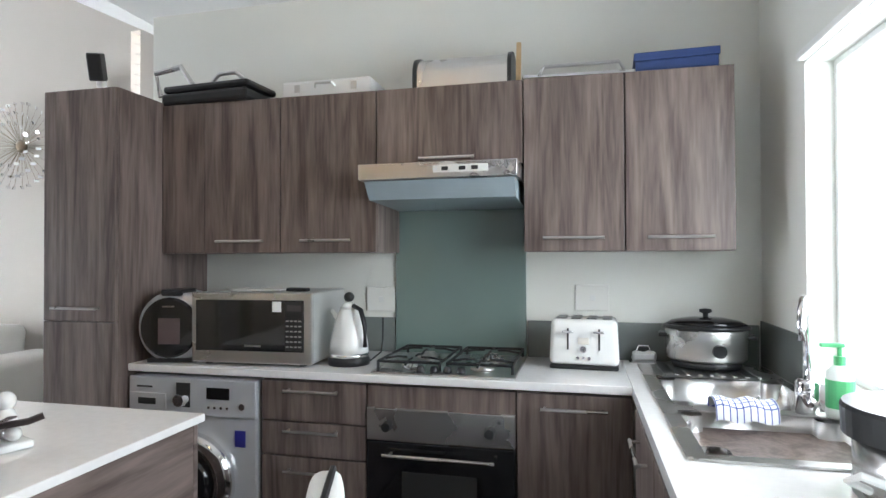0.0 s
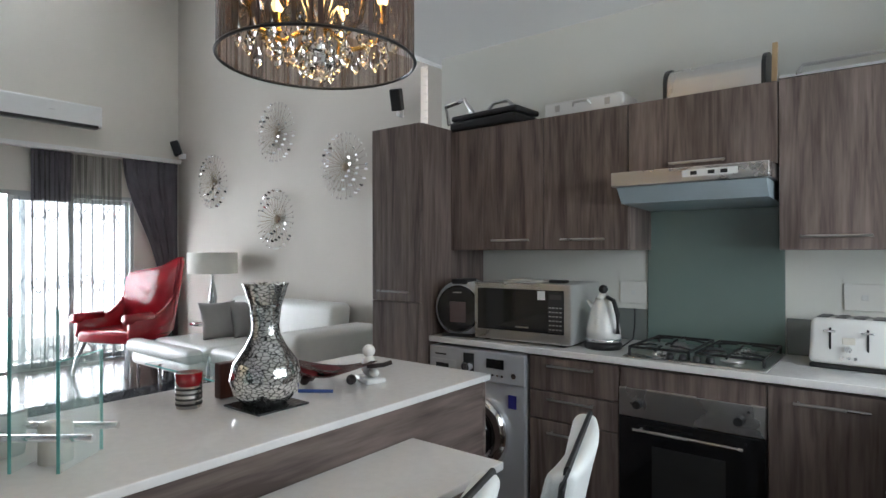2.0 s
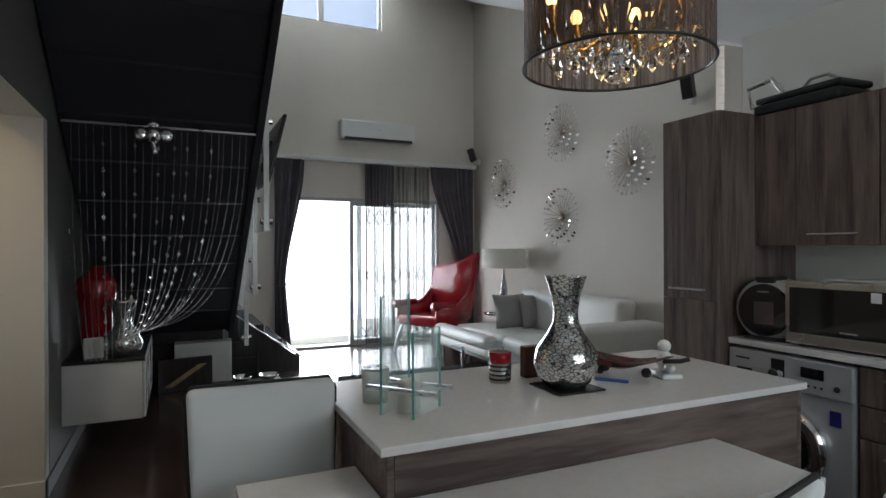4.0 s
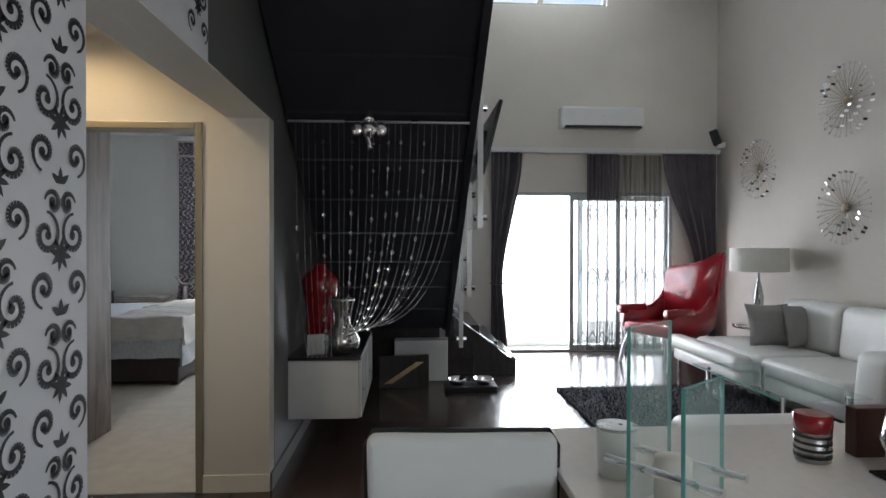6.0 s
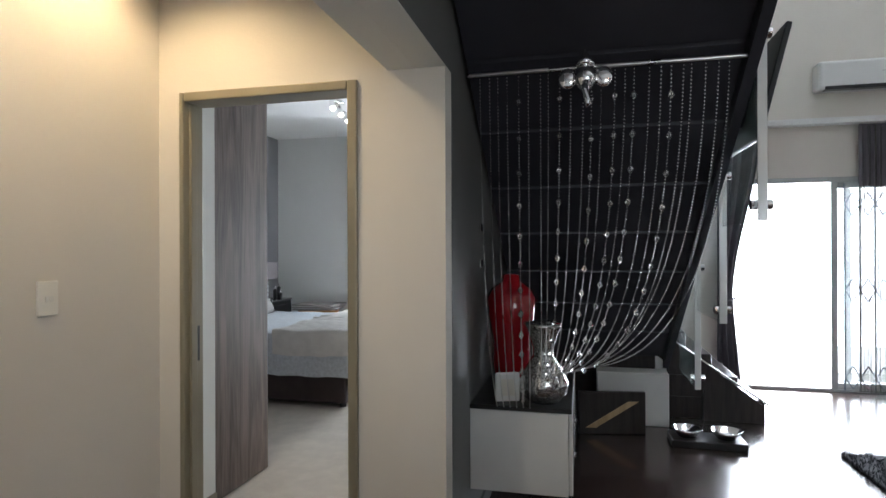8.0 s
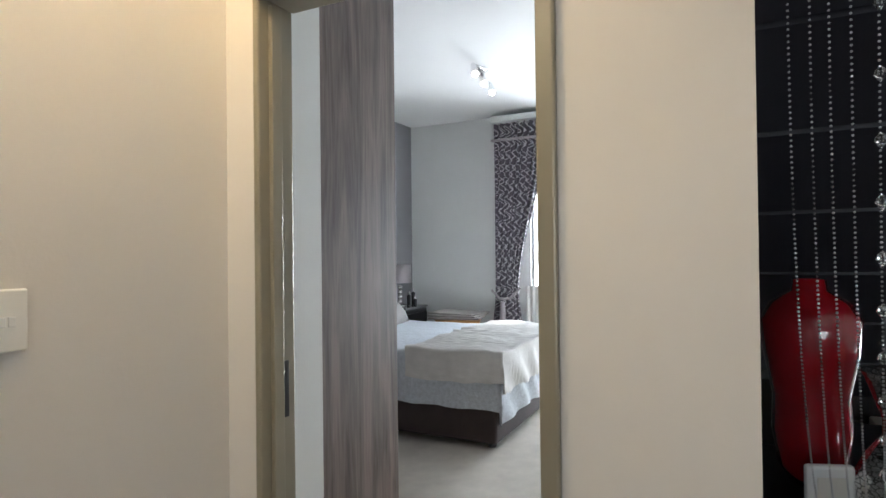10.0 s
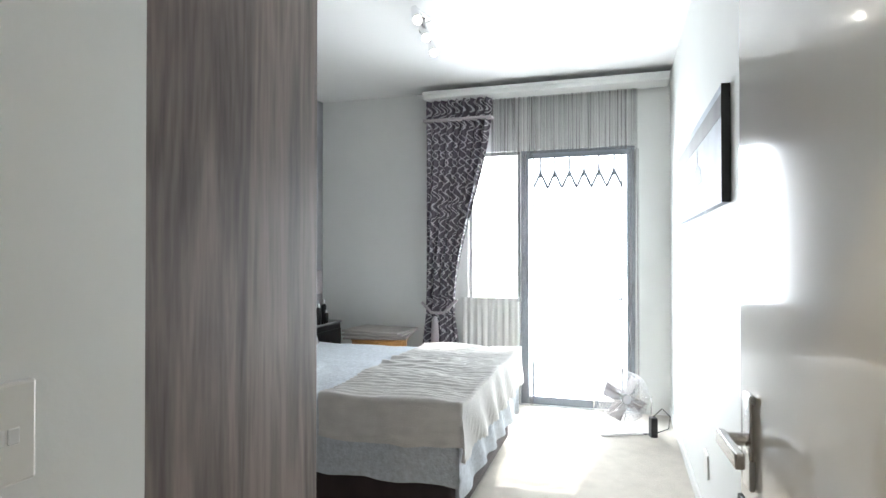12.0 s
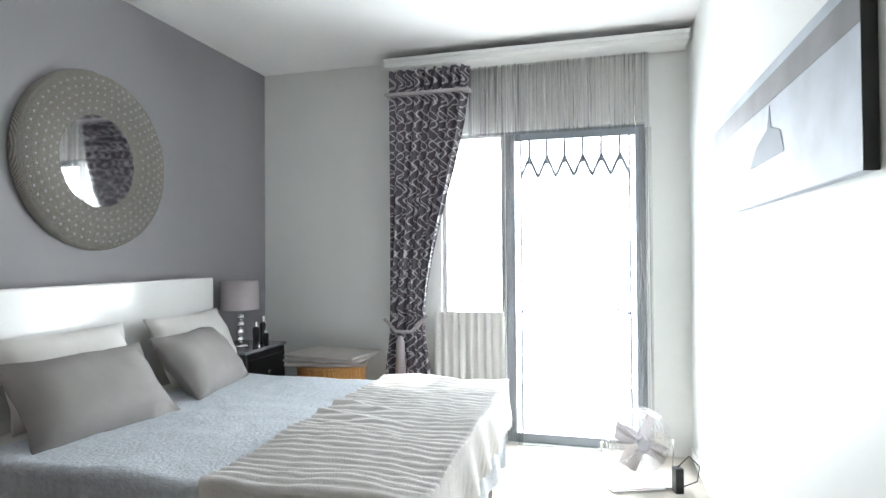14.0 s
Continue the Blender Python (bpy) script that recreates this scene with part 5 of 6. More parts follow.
for i, (x, h) in enumerate(((-0.05, 0.35), (0.06, 0.25))):
    g = part("glass_panel", box((x - 0.004, -0.08, 0), (x + 0.004, 0.08, h), 0.001), GLASSGREEN, t)
    for yy in (-0.0815, 0.0805):
        part("panel_edge", box((x - 0.004, yy, 0), (x + 0.004, yy + 0.001, h)), GLASSEDGE, g, "green glass edge")
    part("panel_top", box((x - 0.004, -0.08, h + 0.0003), (x + 0.004, 0.08, h + 0.0013)), GLASSEDGE, g, "green glass edge")
for y in (-0.05, 0.05):
    part("spacer", cyl((-0.12, y, 0.07), (0.12, y, 0.07), 0.009), CHROME, t)
part("candle", lathe([(0.036, 0.0), (0.036, 0.09), (0.001, 0.092)], 20, (0, 0, 0)), SHADE, t, smooth=True)
t = thing("frosted_tumbler", "pale frosted glass tumbler on the island", "tumbler", (-0.87, -0.28, 0.901))
part("glass", lathe([(0.04, 0), (0.045, 0.11), (0.042, 0.11), (0.037, 0.01)], 24), SOAPWHITE, t, smooth=True)
part("rim", lathe([(0.0455, 0.104), (0.0455, 0.11)], 24), STEEL, t)

# ---- chandelier ----
t = thing("chandelier", "brown string drum chandelier with crystal drops", "chandelier", (-0.51, 0.40, 1.965))
part("shade", lathe([(0.288, 0), (0.288, 0.38)], 64, caps=False), STRINGSHADE, t, "dark brown string drum shade", True)
for z in (0.002, 0.378):
    part("rim", tube([(0.290 * math.cos(a), 0.290 * math.sin(a), z) for a in [2 * math.pi * i / 64 for i in range(65)]], 0.005, 6), BLACK, t)
part("ceiling_rod", cyl((0, 0, 0.34), (0, 0, 0.755), 0.008), CHROME, t)
part("ceiling_rose", lathe([(0.06, 0.735), (0.05, 0.755)], 24), CHROME, t)
part("hub", lathe([(0.02, 0.0), (0.045, 0.05), (0.03, 0.12), (0.05, 0.18), (0.015, 0.34)], 20), CHROME, t, smooth=True)
for i in range(6):
    a = 2 * math.pi * i / 6
    c, s = math.cos(a), math.sin(a)
    arm = part("arm", tube([(0.03 * c, 0.03 * s, 0.10), (0.10 * c, 0.10 * s, 0.05), (0.18 * c, 0.18 * s, 0.08), (0.20 * c, 0.20 * s, 0.14)], 0.008), GOLD, t, "gilt curved arm", True)
    part("candle_sleeve", cyl((0.20 * c, 0.20 * s, 0.14), (0.20 * c, 0.20 * s, 0.20), 0.012), GOLD, arm)
    part("bulb", ball((0.20 * c, 0.20 * s, 0.225), 0.02, None, 10, (1, 1, 1.4)), BULB, arm, "glowing warm bulb")
dm = bpy.data.meshes.new("crystal_drop")
bm = lathe([(0.001, -0.045), (0.017, -0.02), (0.012, 0.0), (0.003, 0.022)], 8)
bm.to_mesh(dm)
bm.free()
dm.materials.append(CRYSTAL)
for ring, (n, r, z) in enumerate(((18, 0.24, 0.05), (12, 0.15, 0.02), (14, 0.20, 0.0), (9, 0.09, -0.01), (6, 0.05, -0.04))):
    for i in range(n):
        a = 2 * math.pi * (i + 0.5 * (ring % 2)) / n
        o = new("crystal_drop", dm)
        o.parent, o.location = t, (r * math.cos(a), r * math.sin(a), z + 0.05 + 0.012 * math.sin(i * 2.1))
part("crystal_ball", ball((0, 0, -0.005), 0.05, None, 16), CRYSTAL, t)
lamp("chandelier_glow", "POINT", pose(-0.50, 0.40, 2.27), 5, (1, 0.62, 0.25), 0.08)

# ---- living room furniture ----
t = thing("sofa", "long white leather sofa with chrome legs along the wall", "sofa")
part("base", box((-5.55, 2.30, 0.16), (-3.25, 3.22, 0.30), 0.04, None, 4), LEATHER, t, smooth=True)
for x0, x1 in ((-5.55, -4.42), (-4.41, -3.42)):
    part("seat_cushion", box((x0, 2.26, 0.29), (x1, 2.98, 0.45), 0.06, None, 5), LEATHER, t, smooth=True)
for x0, x1 in ((-5.20, -4.42), (-4.41, -3.42)):
    bm = box((x0, 2.94, 0.42), (x1, 3.20, 0.88), 0.07, None, 5)
    for v in bm.verts:
        v.co.y += 0.10 * (v.co.z - 0.42)
    part("back_cushion", bm, LEATHER, t, smooth=True)
bm = box((-3.42, 2.28, 0.20), (-3.10, 3.25, 0.70), 0.07, None, 5)
for v in bm.verts:
    v.co.x += 0.12 * max(0, v.co.z - 0.3)
part("armrest", bm, LEATHER, t, smooth=True)
for x, y in ((-5.45, 2.36), (-3.3, 2.36), (-5.45, 3.1), (-3.3, 3.1), (-4.4, 2.34)):
    part("leg", tube([(x, y, 0.17), (x * 1.0 - 0.01, y - 0.01, 0.0)], 0.018), CHROME, t)
t = thing("chaise", "white leather chaise section of the sofa", "chaise")
part("base", box((-5.75, 2.12, 0.17), (-4.50, 2.30, 0.31), 0.05, None, 4), LEATHER, t, smooth=True)
part("seat", box((-5.80, 2.08, 0.30), (-4.45, 2.255, 0.44), 0.055, None, 4), LEATHER, t, smooth=True)
for x in (-5.7, -4.6):
    part("leg", cyl((x, 2.18, 0), (x, 2.18, 0.18), 0.018), CHROME, t)
t = thing("ottoman", "large white leather ottoman with sun on it", "ottoman", (-2.38, 1.20, 0))
part("seat", box((-0.55, -0.42, 0.16), (0.55, 0.50, 0.42), 0.06, None, 5), LEATHER, t, smooth=True)
for x in (-0.45, 0.45):
    for y in (-0.34, 0.42):
        part("leg", cyl((x, y, 0), (x, y, 0.17), 0.02), CHROME, t)
t = thing("glass_coffee_table", "clear glass coffee table with steel legs", "coffee table", (-3.6, 1.85, 0))
g = part("tabletop", box((-0.55, -0.3, 0.44), (0.55, 0.3, 0.452), 0.003), GLASSGREEN, t)
part("table_edge", box((-0.55, -0.3015, 0.44), (0.55, -0.3003, 0.452)), GLASSEDGE, t, "green glass edge")
for x in (-0.45, 0.45):
    for y in (-0.22, 0.22):
        part("leg", cyl((x, y, 0.03), (x, y, 0.44), 0.018), CHROME, t)
for (x, y, a, b) in ((-4.98, 2.72, 18, 25), (-4.86, 2.98, 12, 40)):
    c = tagged(part("throw_pillow", cushion(0.42, 0.42, 0.16), CUSHION, smooth=True), "grey square cushion leaning on the white sofa", "cushion", "sofa cushions")
    c.matrix_basis = pose(x, y, 0.64, -a, 0, b + 60)

t = thing("side_table", "small round dark side table with a steel rim", "side table", (-5.62, 2.95, 0))
part("tabletop", lathe([(0.19, 0.52), (0.20, 0.53), (0.20, 0.55), (0.001, 0.551)], 32), BLACKGLASS, t, smooth=True)
part("rim", lathe([(0.202, 0.525), (0.205, 0.54), (0.202, 0.553)], 32), CHROME, t, smooth=True)
part("stem", cyl((0, 0, 0.02), (0, 0, 0.52), 0.022), CHROME, t)
part("foot", lathe([(0.15, 0), (0.14, 0.015), (0.03, 0.025)], 28), CHROME, t, smooth=True)
t = thing("table_lamp", "table lamp with a cream drum shade and crystal stem", "lamp", (-5.60, 3.0, 0.552))
part("base", lathe([(0.08, 0), (0.075, 0.02), (0.02, 0.03)], 24), CHROME, t, smooth=True)
part("stem", lathe([(0.02, 0.03), (0.045, 0.12), (0.05, 0.30), (0.03, 0.42), (0.015, 0.48), (0.012, 0.60)], 20), plain("smoked_crystal", (0.45, 0.46, 0.47), 0.08, 0.8), t, smooth=True)
part("shade", lathe([(0.285, 0.575), (0.285, 0.825), (0.282, 0.825), (0.282, 0.578)], 40, caps=False), SHADE, t, "cream drum shade", True)

# red wing chair
t = thing("wing_chair", "red leather wing chair with a slanted high back", "armchair", (-6.26, 2.30, 0), 24)
part("seat", box((-0.36, -0.36, 0.36), (0.36, 0.30, 0.50), 0.05, None, 5), RED, t, smooth=True)
bm = prism([(-0.37, 0.40), (0.37, 0.40), (0.43, 1.30), (0.40, 1.34), (0.10, 1.20), (-0.28, 1.15), (-0.37, 1.10)], "y", 0.24, 0.36)
bmesh.ops.bevel(bm, geom=bm.edges[:], offset=0.035, segments=4, affect="EDGES")
for v in bm.verts:
    v.co.y += 0.16 * max(0, v.co.z - 0.4)
part("backrest", bm, RED, t, smooth=True)
for s, top in ((-1, 0.66), (1, 0.66)):
    bm = prism([(-0.36, 0.40), (0.30, 0.40), (0.38, 0.92), (0.26, 0.76), (0.10, top), (-0.34, top)], "x", min(s * 0.30, s * 0.40), max(s * 0.30, s * 0.40))
    bmesh.ops.bevel(bm, geom=bm.edges[:], offset=0.03, segments=3, affect="EDGES")
    part("armrest", bm, RED, t, smooth=True)
    part("arm_scroll", cyl((s * 0.35, -0.40, 0.64), (s * 0.35, -0.02, 0.64), 0.055, None, 20), RED, t, smooth=True)
for x in (-0.30, 0.30):
    part("leg", tube([(x, -0.30, 0.37), (x * 1.15, -0.36, 0.18), (x * 1.2, -0.40, 0.0)], 0.024), SILVER, t)
    part("leg", tube([(x, 0.28, 0.38), (x * 1.1, 0.36, 0.0)], 0.022), SILVER, t)

# shag rug: many tufts
bm = bmesh.new()
box((-5.15, 0.68, 0.001), (-3.35, 2.45, 0.02), 0.004, bm)
rug = tagged(part("shag_rug", bm, RUG), "charcoal shag rug before the sofa", "rug")
rv = random.Random(4)
vs, fs = [], []
for i in range(9000):
    x, y = rv.uniform(-5.17, -3.33), rv.uniform(0.66, 2.47)
    a, h, l = rv.uniform(0, 6.28), rv.uniform(0.02, 0.04), rv.uniform(-0.02, 0.02)
    k = len(vs)
    vs += [(x, y, 0.012), (x + 0.010 * math.cos(a), y + 0.010 * math.sin(a), 0.012), (x + l, y + rv.uniform(-0.02, 0.02), 0.014 + h)]
    fs.append((k, k + 1, k + 2))
me = bpy.data.meshes.new("rug_tufts")
me.from_pydata(vs, [], fs)
me.materials.append(RUG)
o = new("rug_tufts", me)
o.parent = rug
tagged(o, kind="stuff")

# ---- hall ----
def switch_plate(at, turn, label):
    t = thing("light_switch", label, "switch", at, turn)
    part("plate", box((-0.04, -0.012, -0.062), (0.04, 0, 0.062), 0.004), BEIGE, t)
    part("rocker", box((-0.016, -0.016, -0.012), (-0.002, -0.0125, 0.008), 0.002), WHITEGLOSS, t)
    part("rocker", box((0.002, -0.016, -0.012), (0.016, -0.0125, 0.008), 0.002), WHITEGLOSS, t)
    return t


switch_plate((-2.385, -2.86, 1.235), 180, "cream double light switch on the hall wall")
switch_plate((-3.27, -2.96, 1.18), 180, "white light switch beside the wardrobe")
# The second ring is made up, placed over the added fill light.
for x, y in ((-2.42, -2.52), (-1.5, -2.3)):
    t = thing("downlight", "round ring at a hall light, out of view", "downlight", (x, y, 2.76), group="hall downlights")
    part("ring", lathe([(0.045, 0), (0.05, -0.006), (0.06, -0.004), (0.06, 0)], 24, caps=False), CHROME, t, smooth=True)

# scroll-patterned wallpaper print
def scroll(bm, cx, cz, r, turns, start, hand, w=0.012, tail=0.0):
    pts = []
    n = 26
    for i in range(n + 1):
        u = i / n
        a = start + hand * turns * 2 * math.pi * u
        rr = r * (1 - 0.86 * u)
        pts.append((cx + rr * math.cos(a), cz + rr * math.sin(a)))
    for i in range(n):
        (x0, z0), (x1, z1) = pts[i], pts[i + 1]
        d = Vector((x1 - x0, z1 - z0)).normalized()
        k = w * (0.45 + 0.9 * math.sin(math.pi * (i + 1) / (n + 2)))
        q = Vector((-d.y, d.x)) * k
        vv = [bm.verts.new((x, 0, z)) for x, z in ((x0 + q.x, z0 + q.y), (x1 + q.x, z1 + q.y), (x1 - q.x, z1 - q.y), (x0 - q.x, z0 - q.y))]
        bm.faces.new(vv)
    x, z = pts[-1]
    bmesh.ops.create_circle(bm, cap_ends=True, segments=10, radius=w * 1.8, matrix=Matrix.Translation((x, 0, z)) @ Matrix.Rotation(math.pi / 2, 4, "X"))


def leaf(bm, x, z, a, l, w):
    out = []
    for u, s in ((0, 0), (0.35, 1), (0.7, 0.7), (1, 0), (0.7, -0.7), (0.35, -1)):
        p = Vector((u * l, s * w))
        out.append(bm.verts.new((x + p.x * math.cos(a) - p.y * math.sin(a), 0, z + p.x * math.sin(a) + p.y * math.cos(a))))
    bm.faces.new(out)


def damask(name, x0, x1, z0, z1, label):
    bm = bmesh.new()
    px, pz = 0.21, 0.30
    nx, nz = int((x1 - x0) / px), int((z1 - z0) / pz)
    for i in range(nx + 1):
        for j in range(nz + 1):
            ox, oz = x0 + (i + 0.5) * px, z0 + (j + 0.5 * (i % 2)) * pz + 0.15
            for hand in (1, -1):
                for cx, cz, r, tn, st in ((0.052, 0.065, 0.05, 1.3, 1.6), (0.06, -0.055, 0.043, 1.2, -1.4), (0.028, 0.135, 0.03, 1.1, 0.2)):
                    ax, az = ox + hand * cx, oz + cz
                    if x0 + r < ax < x1 - r and z0 + r < az < z1 - r:
                        scroll(bm, ax, az, r, tn, st if hand > 0 else math.pi - st, hand, 0.0062)
            for a in range(8):
                an = a * math.pi / 4 + 0.2
                ax, az = ox, oz + 0.02
                if x0 + 0.06 < ax < x1 - 0.06 and z0 + 0.06 < az < z1 - 0.06:
                    leaf(bm, ax, az, an, 0.042, 0.008)
            for a in (0.6, 1.57, 2.5):
                if x0 + 0.06 < ox < x1 - 0.06 and z0 + 0.06 < oz - 0.17 < z1 - 0.06:
                    leaf(bm, ox, oz - 0.12, a, 0.04, 0.009)
    bmesh.ops.recalc_face_normals(bm, faces=bm.faces)
    ob = tagged(part(name, bm, INK), label, "wallpaper", "", "stuff")
    return ob


damask("wallpaper_print", -1.08, 1.5, 0.02, 2.7, "black scrolling damask print on white wallpaper").location = (0, GY + 0.0015, 0)
damask("wallpaper_print", -1.945, -1.09, 2.14, 4.0, "black scrolling damask print above the opening").location = (0, GY + 0.0015, 0)
ob = damask("wallpaper_print", -0.12, 0.0, 0.02, 2.1, "damask print on the wall's edge")
ob.matrix_basis = pose(-1.0845, GY, 0, 0, 0, 90)

# ---- bedroom ----
t = thing("wardrobe", "ash-brown wood-grain wardrobe end panel by the door", "wardrobe")
part("end_panel", box((-4.08, -3.01, 0.01), (-3.497, -2.985, 2.955), 0.003), VENEER, t)
part("body", box((-4.06, BL, 0.01), (-3.499, -3.012, 2.955), 0.003), VENEER, t)
for i in range(4):
    d = part("door", box((-4.08, -5.15 + i * 0.53, 0.08), (-4.062, -4.625 + i * 0.53, 2.93), 0.002), VENEER, t)
    handle(d, (-4.08, -4.79 + i * 0.53, 1.1), (-4.08, -4.69 + i * 0.53, 1.1), -0.03, "x")

t = thing("bed", "brown upholstered bed base with a white mattress", "bed")
part("base", box((-7.0, -5.0, 0.05), (-5.45, -3.03, 0.30), 0.02, None, 3), BASECLOTH, t)
part("mattress", box((-7.02, -5.02, 0.302), (-5.43, -3.01, 0.645), 0.04, None, 4), LINEN, t, smooth=True)
part("headboard", box((-7.25, -5.13, 0.05), (-5.2, -5.04, 1.28), 0.012), WHITEGLOSS, t, "white padded headboard")
for x in (-6.9, -5.55):
    for y in (-4.9, -3.1):
        part("foot", cyl((x, y, 0.004), (x, y, 0.05), 0.03), BLACK, t)


def draped(name, x0, x1, y0, y1, z, sides, label, material, ripple, n=60, wrinkle=0.012, rib=0.0):
    """A cover over the mattress; sides: drop on (-x, +x, -y, +y)."""
    dl, dr, df, db = sides
    bm = bmesh.new()
    xs = np.linspace(x0 - dl, x1 + dr, n)
    ys = np.linspace(y0 - df, y1 + db, n)
    rows = []
    for y in ys:
        row = []
        for x in xs:
            ox, oy = max(x0 - x, 0) + max(x - x1, 0), max(y0 - y, 0) + max(y - y1, 0)
            drop = max(ox, oy)
            px, py = min(max(x, x0), x1), min(max(y, y0), y1)
            wv = 0.014 * min(1, drop * 4) * math.sin((x + y) * 17 + 2 * math.sin(3 * x))
            px += (0.02 + wv) * (1 if x > x1 else -1 if x < x0 else 0)
            py += (0.02 + wv) * (1 if y > y1 else -1 if y < y0 else 0)
            zz = z - drop + wrinkle * noise.noise(Vector((x * 3.3, y * 3.3, ripple))) + 0.4 * wrinkle * noise.noise(Vector((x * 11, y * 11, ripple)))
            if rib:
                s = 1.5 * noise.noise(Vector((x * 2, y * 2, 7.7)))
                zz += rib * abs(math.sin(x * 62 + s + 0.5 * math.sin(y * 11)))
            if drop < 1e-6 and name == "ribbed_throw":
                for fx in (-6.35, -6.18):
                    zz += 0.02 * math.exp(-((x - fx - 0.25 * (y + 3.6)) / 0.035) ** 2) * math.exp(-((y + 3.65) / 0.35) ** 2)
            row.append(bm.verts.new((px, py, max(zz, 0.03))))
        rows.append(row)
    for a, b in zip(rows, rows[1:]):
        for i in range(n - 1):
            bm.faces.new((a[i], a[i + 1], b[i + 1], b[i]))
    return tagged(part(name, bm, material, smooth=True), label, "bedding")


draped("quilt", -7.03, -5.42, -4.75, -3.0, 0.67, (0.34, 0.38, 0.0, 0.46), "pale grey textured quilt over the bed", QUILT, 1.0, 90)
draped("ribbed_throw", -7.06, -5.39, -3.70, -2.965, 0.692, (0.12, 0.22, 0.0, 0.28), "silver ribbed throw across the bed's foot", THROW, 5.0, 190, 0.018, 0.013)
for x, y, a, r, lab, mt, w in ((-6.88, -4.86, 62, 4, "pale linen pillow against the headboard", LINEN, 0.72), (-6.0, -4.86, 62, -3, "pale linen pillow against the headboard", LINEN, 0.72), (-6.66, -4.64, 48, 12, "grey pillow propped on the bed", CUSHION, 0.66), (-5.86, -4.60, 46, -8, "grey pillow propped on the bed", CUSHION, 0.70)):
    c = tagged(part("bed_pillow", cushion(w, 0.44, 0.20), mt, smooth=True), lab, "pillow", "pillows on the bed")
    c.matrix_basis = pose(x, y - 0.03, 0.82 if mt is CUSHION else 0.87, 88 - a, 0, r)

t = thing("nightstand", "black bedside table with a glass top", "nightstand", (-7.50, -5.03, 0))
part("body", box((-0.26, -0.13, 0.05), (0.24, 0.24, 0.745), 0.006), BLACK, t)
part("top", box((-0.27, -0.135, 0.747), (0.25, 0.25, 0.77), 0.004), plain("smoked_top", (0.25, 0.25, 0.26), 0.12, 0.2), t, "grey glass top")
part("drawer", box((-0.24, 0.241, 0.48), (0.22, 0.255, 0.70), 0.004), BLACK, t)
part("knob", ball((0, 0.265, 0.59), 0.014, None, 10), CHROME, t)
part("foot", box((-0.25, -0.12, 0.004), (0.23, 0.23, 0.05), 0.004), BLACK, t)
t = thing("bedside_lamp", "bedside lamp with a silver satin shade on glass balls", "lamp", (-7.45, -4.97, 0.771))
part("base", lathe([(0.065, 0), (0.06, 0.012), (0.015, 0.018)], 24), CHROME, t, smooth=True)
for i in range(4):
    part("stem_ball", ball((0, 0, 0.05 + i * 0.056), 0.028, None, 14), CHROME, t, smooth=True)
part("shade", lathe([(0.135, 0.27), (0.13, 0.475), (0.127, 0.475), (0.132, 0.272)], 36, caps=False), GREYSHADE, t, "silver-mauve drum shade", True)
for x, y, h in ((-7.68, -4.93, 0.16), (-7.73, -4.90, 0.2), (-7.70, -4.86, 0.1)):
    t = thing("perfume_bottle", "dark bottle beside the bedside lamp", "bottle", (x + 0.06, y - 0.02, 0.771), group="bottles on the nightstand")
    part("bottle", lathe([(0.022, 0), (0.024, h * 0.7), (0.01, h * 0.78)], 14), BLACK, t, smooth=True)
    part("cap", cyl((0, 0, h * 0.79), (0, 0, h), 0.012), CHROME, t)

t = thing("wicker_hamper", "honey-coloured round wicker hamper in the corner", "hamper", (-7.74, -4.38, 0.004))
part("basket", lathe([(0.20, 0), (0.225, 0.05), (0.255, 0.58), (0.25, 0.62)], 36), WICKER, t, smooth=True)
part("rim", tube([(0.255 * math.cos(a), 0.255 * math.sin(a), 0.61) for a in [2 * math.pi * i / 36 for i in range(37)]], 0.012), WICKER, t)
part("lid", lathe([(0.25, 0.621), (0.001, 0.628)], 36), WICKER, t)
for k in range(3):
    c = tagged(part("folded_blanket", box((-0.25 + 0.01 * k, -0.29, 0), (0.24 - 0.02 * k, 0.29, 0.023), 0.011, None, 3), plain("taupe_blanket", (0.33 + 0.05 * k, 0.30 + 0.05 * k, 0.28 + 0.05 * k), 0.9, 0, 0.1, 8, 0.4, 240), smooth=True), "taupe blanket folded on the hamper", "blanket", "folded blankets")
    c.matrix_basis = pose(-7.74, -4.38, 0.634 + k * 0.024, 0, 0, 12 - 9 * k)

# round mirror with a broad pierced silver rim
t = thing("round_mirror", "round mirror in a broad pierced silver frame", "mirror", (-6.38, BL + 0.01, 1.96))
bm = lathe([(0.255, 0.03), (0.27, 0.05), (0.38, 0.065), (0.49, 0.035), (0.50, 0.0)], 64, caps=False)
o = part("frame", bm, FILIGREE, t, "pierced silver rim", True)
o.matrix_basis = pose(0, 0, 0, -90, 0, 0)
o = part("glass", cyl((0, 0.0, 0), (0, 0.028, 0), 0.257, None, 64), MIRROR, t, "mirror glass")
studs = bpy.data.meshes.new("stud")
bm = ball((0, 0, 0), 0.007, None, 6, (1, 0.5, 1))
bm.to_mesh(studs)
bm.free()
studs.materials.append(SILVER)
for ring, (n, r, y) in enumerate(((36, 0.29, 0.055), (42, 0.33, 0.062), (48, 0.37, 0.066), (54, 0.41, 0.062), (60, 0.45, 0.052))):
    for i in range(n):
        a = 2 * math.pi * (i + 0.5 * (ring % 2)) / n
        q = new("stud", studs)
        q.parent, q.location = t, (r * math.cos(a), y, r * math.sin(a))

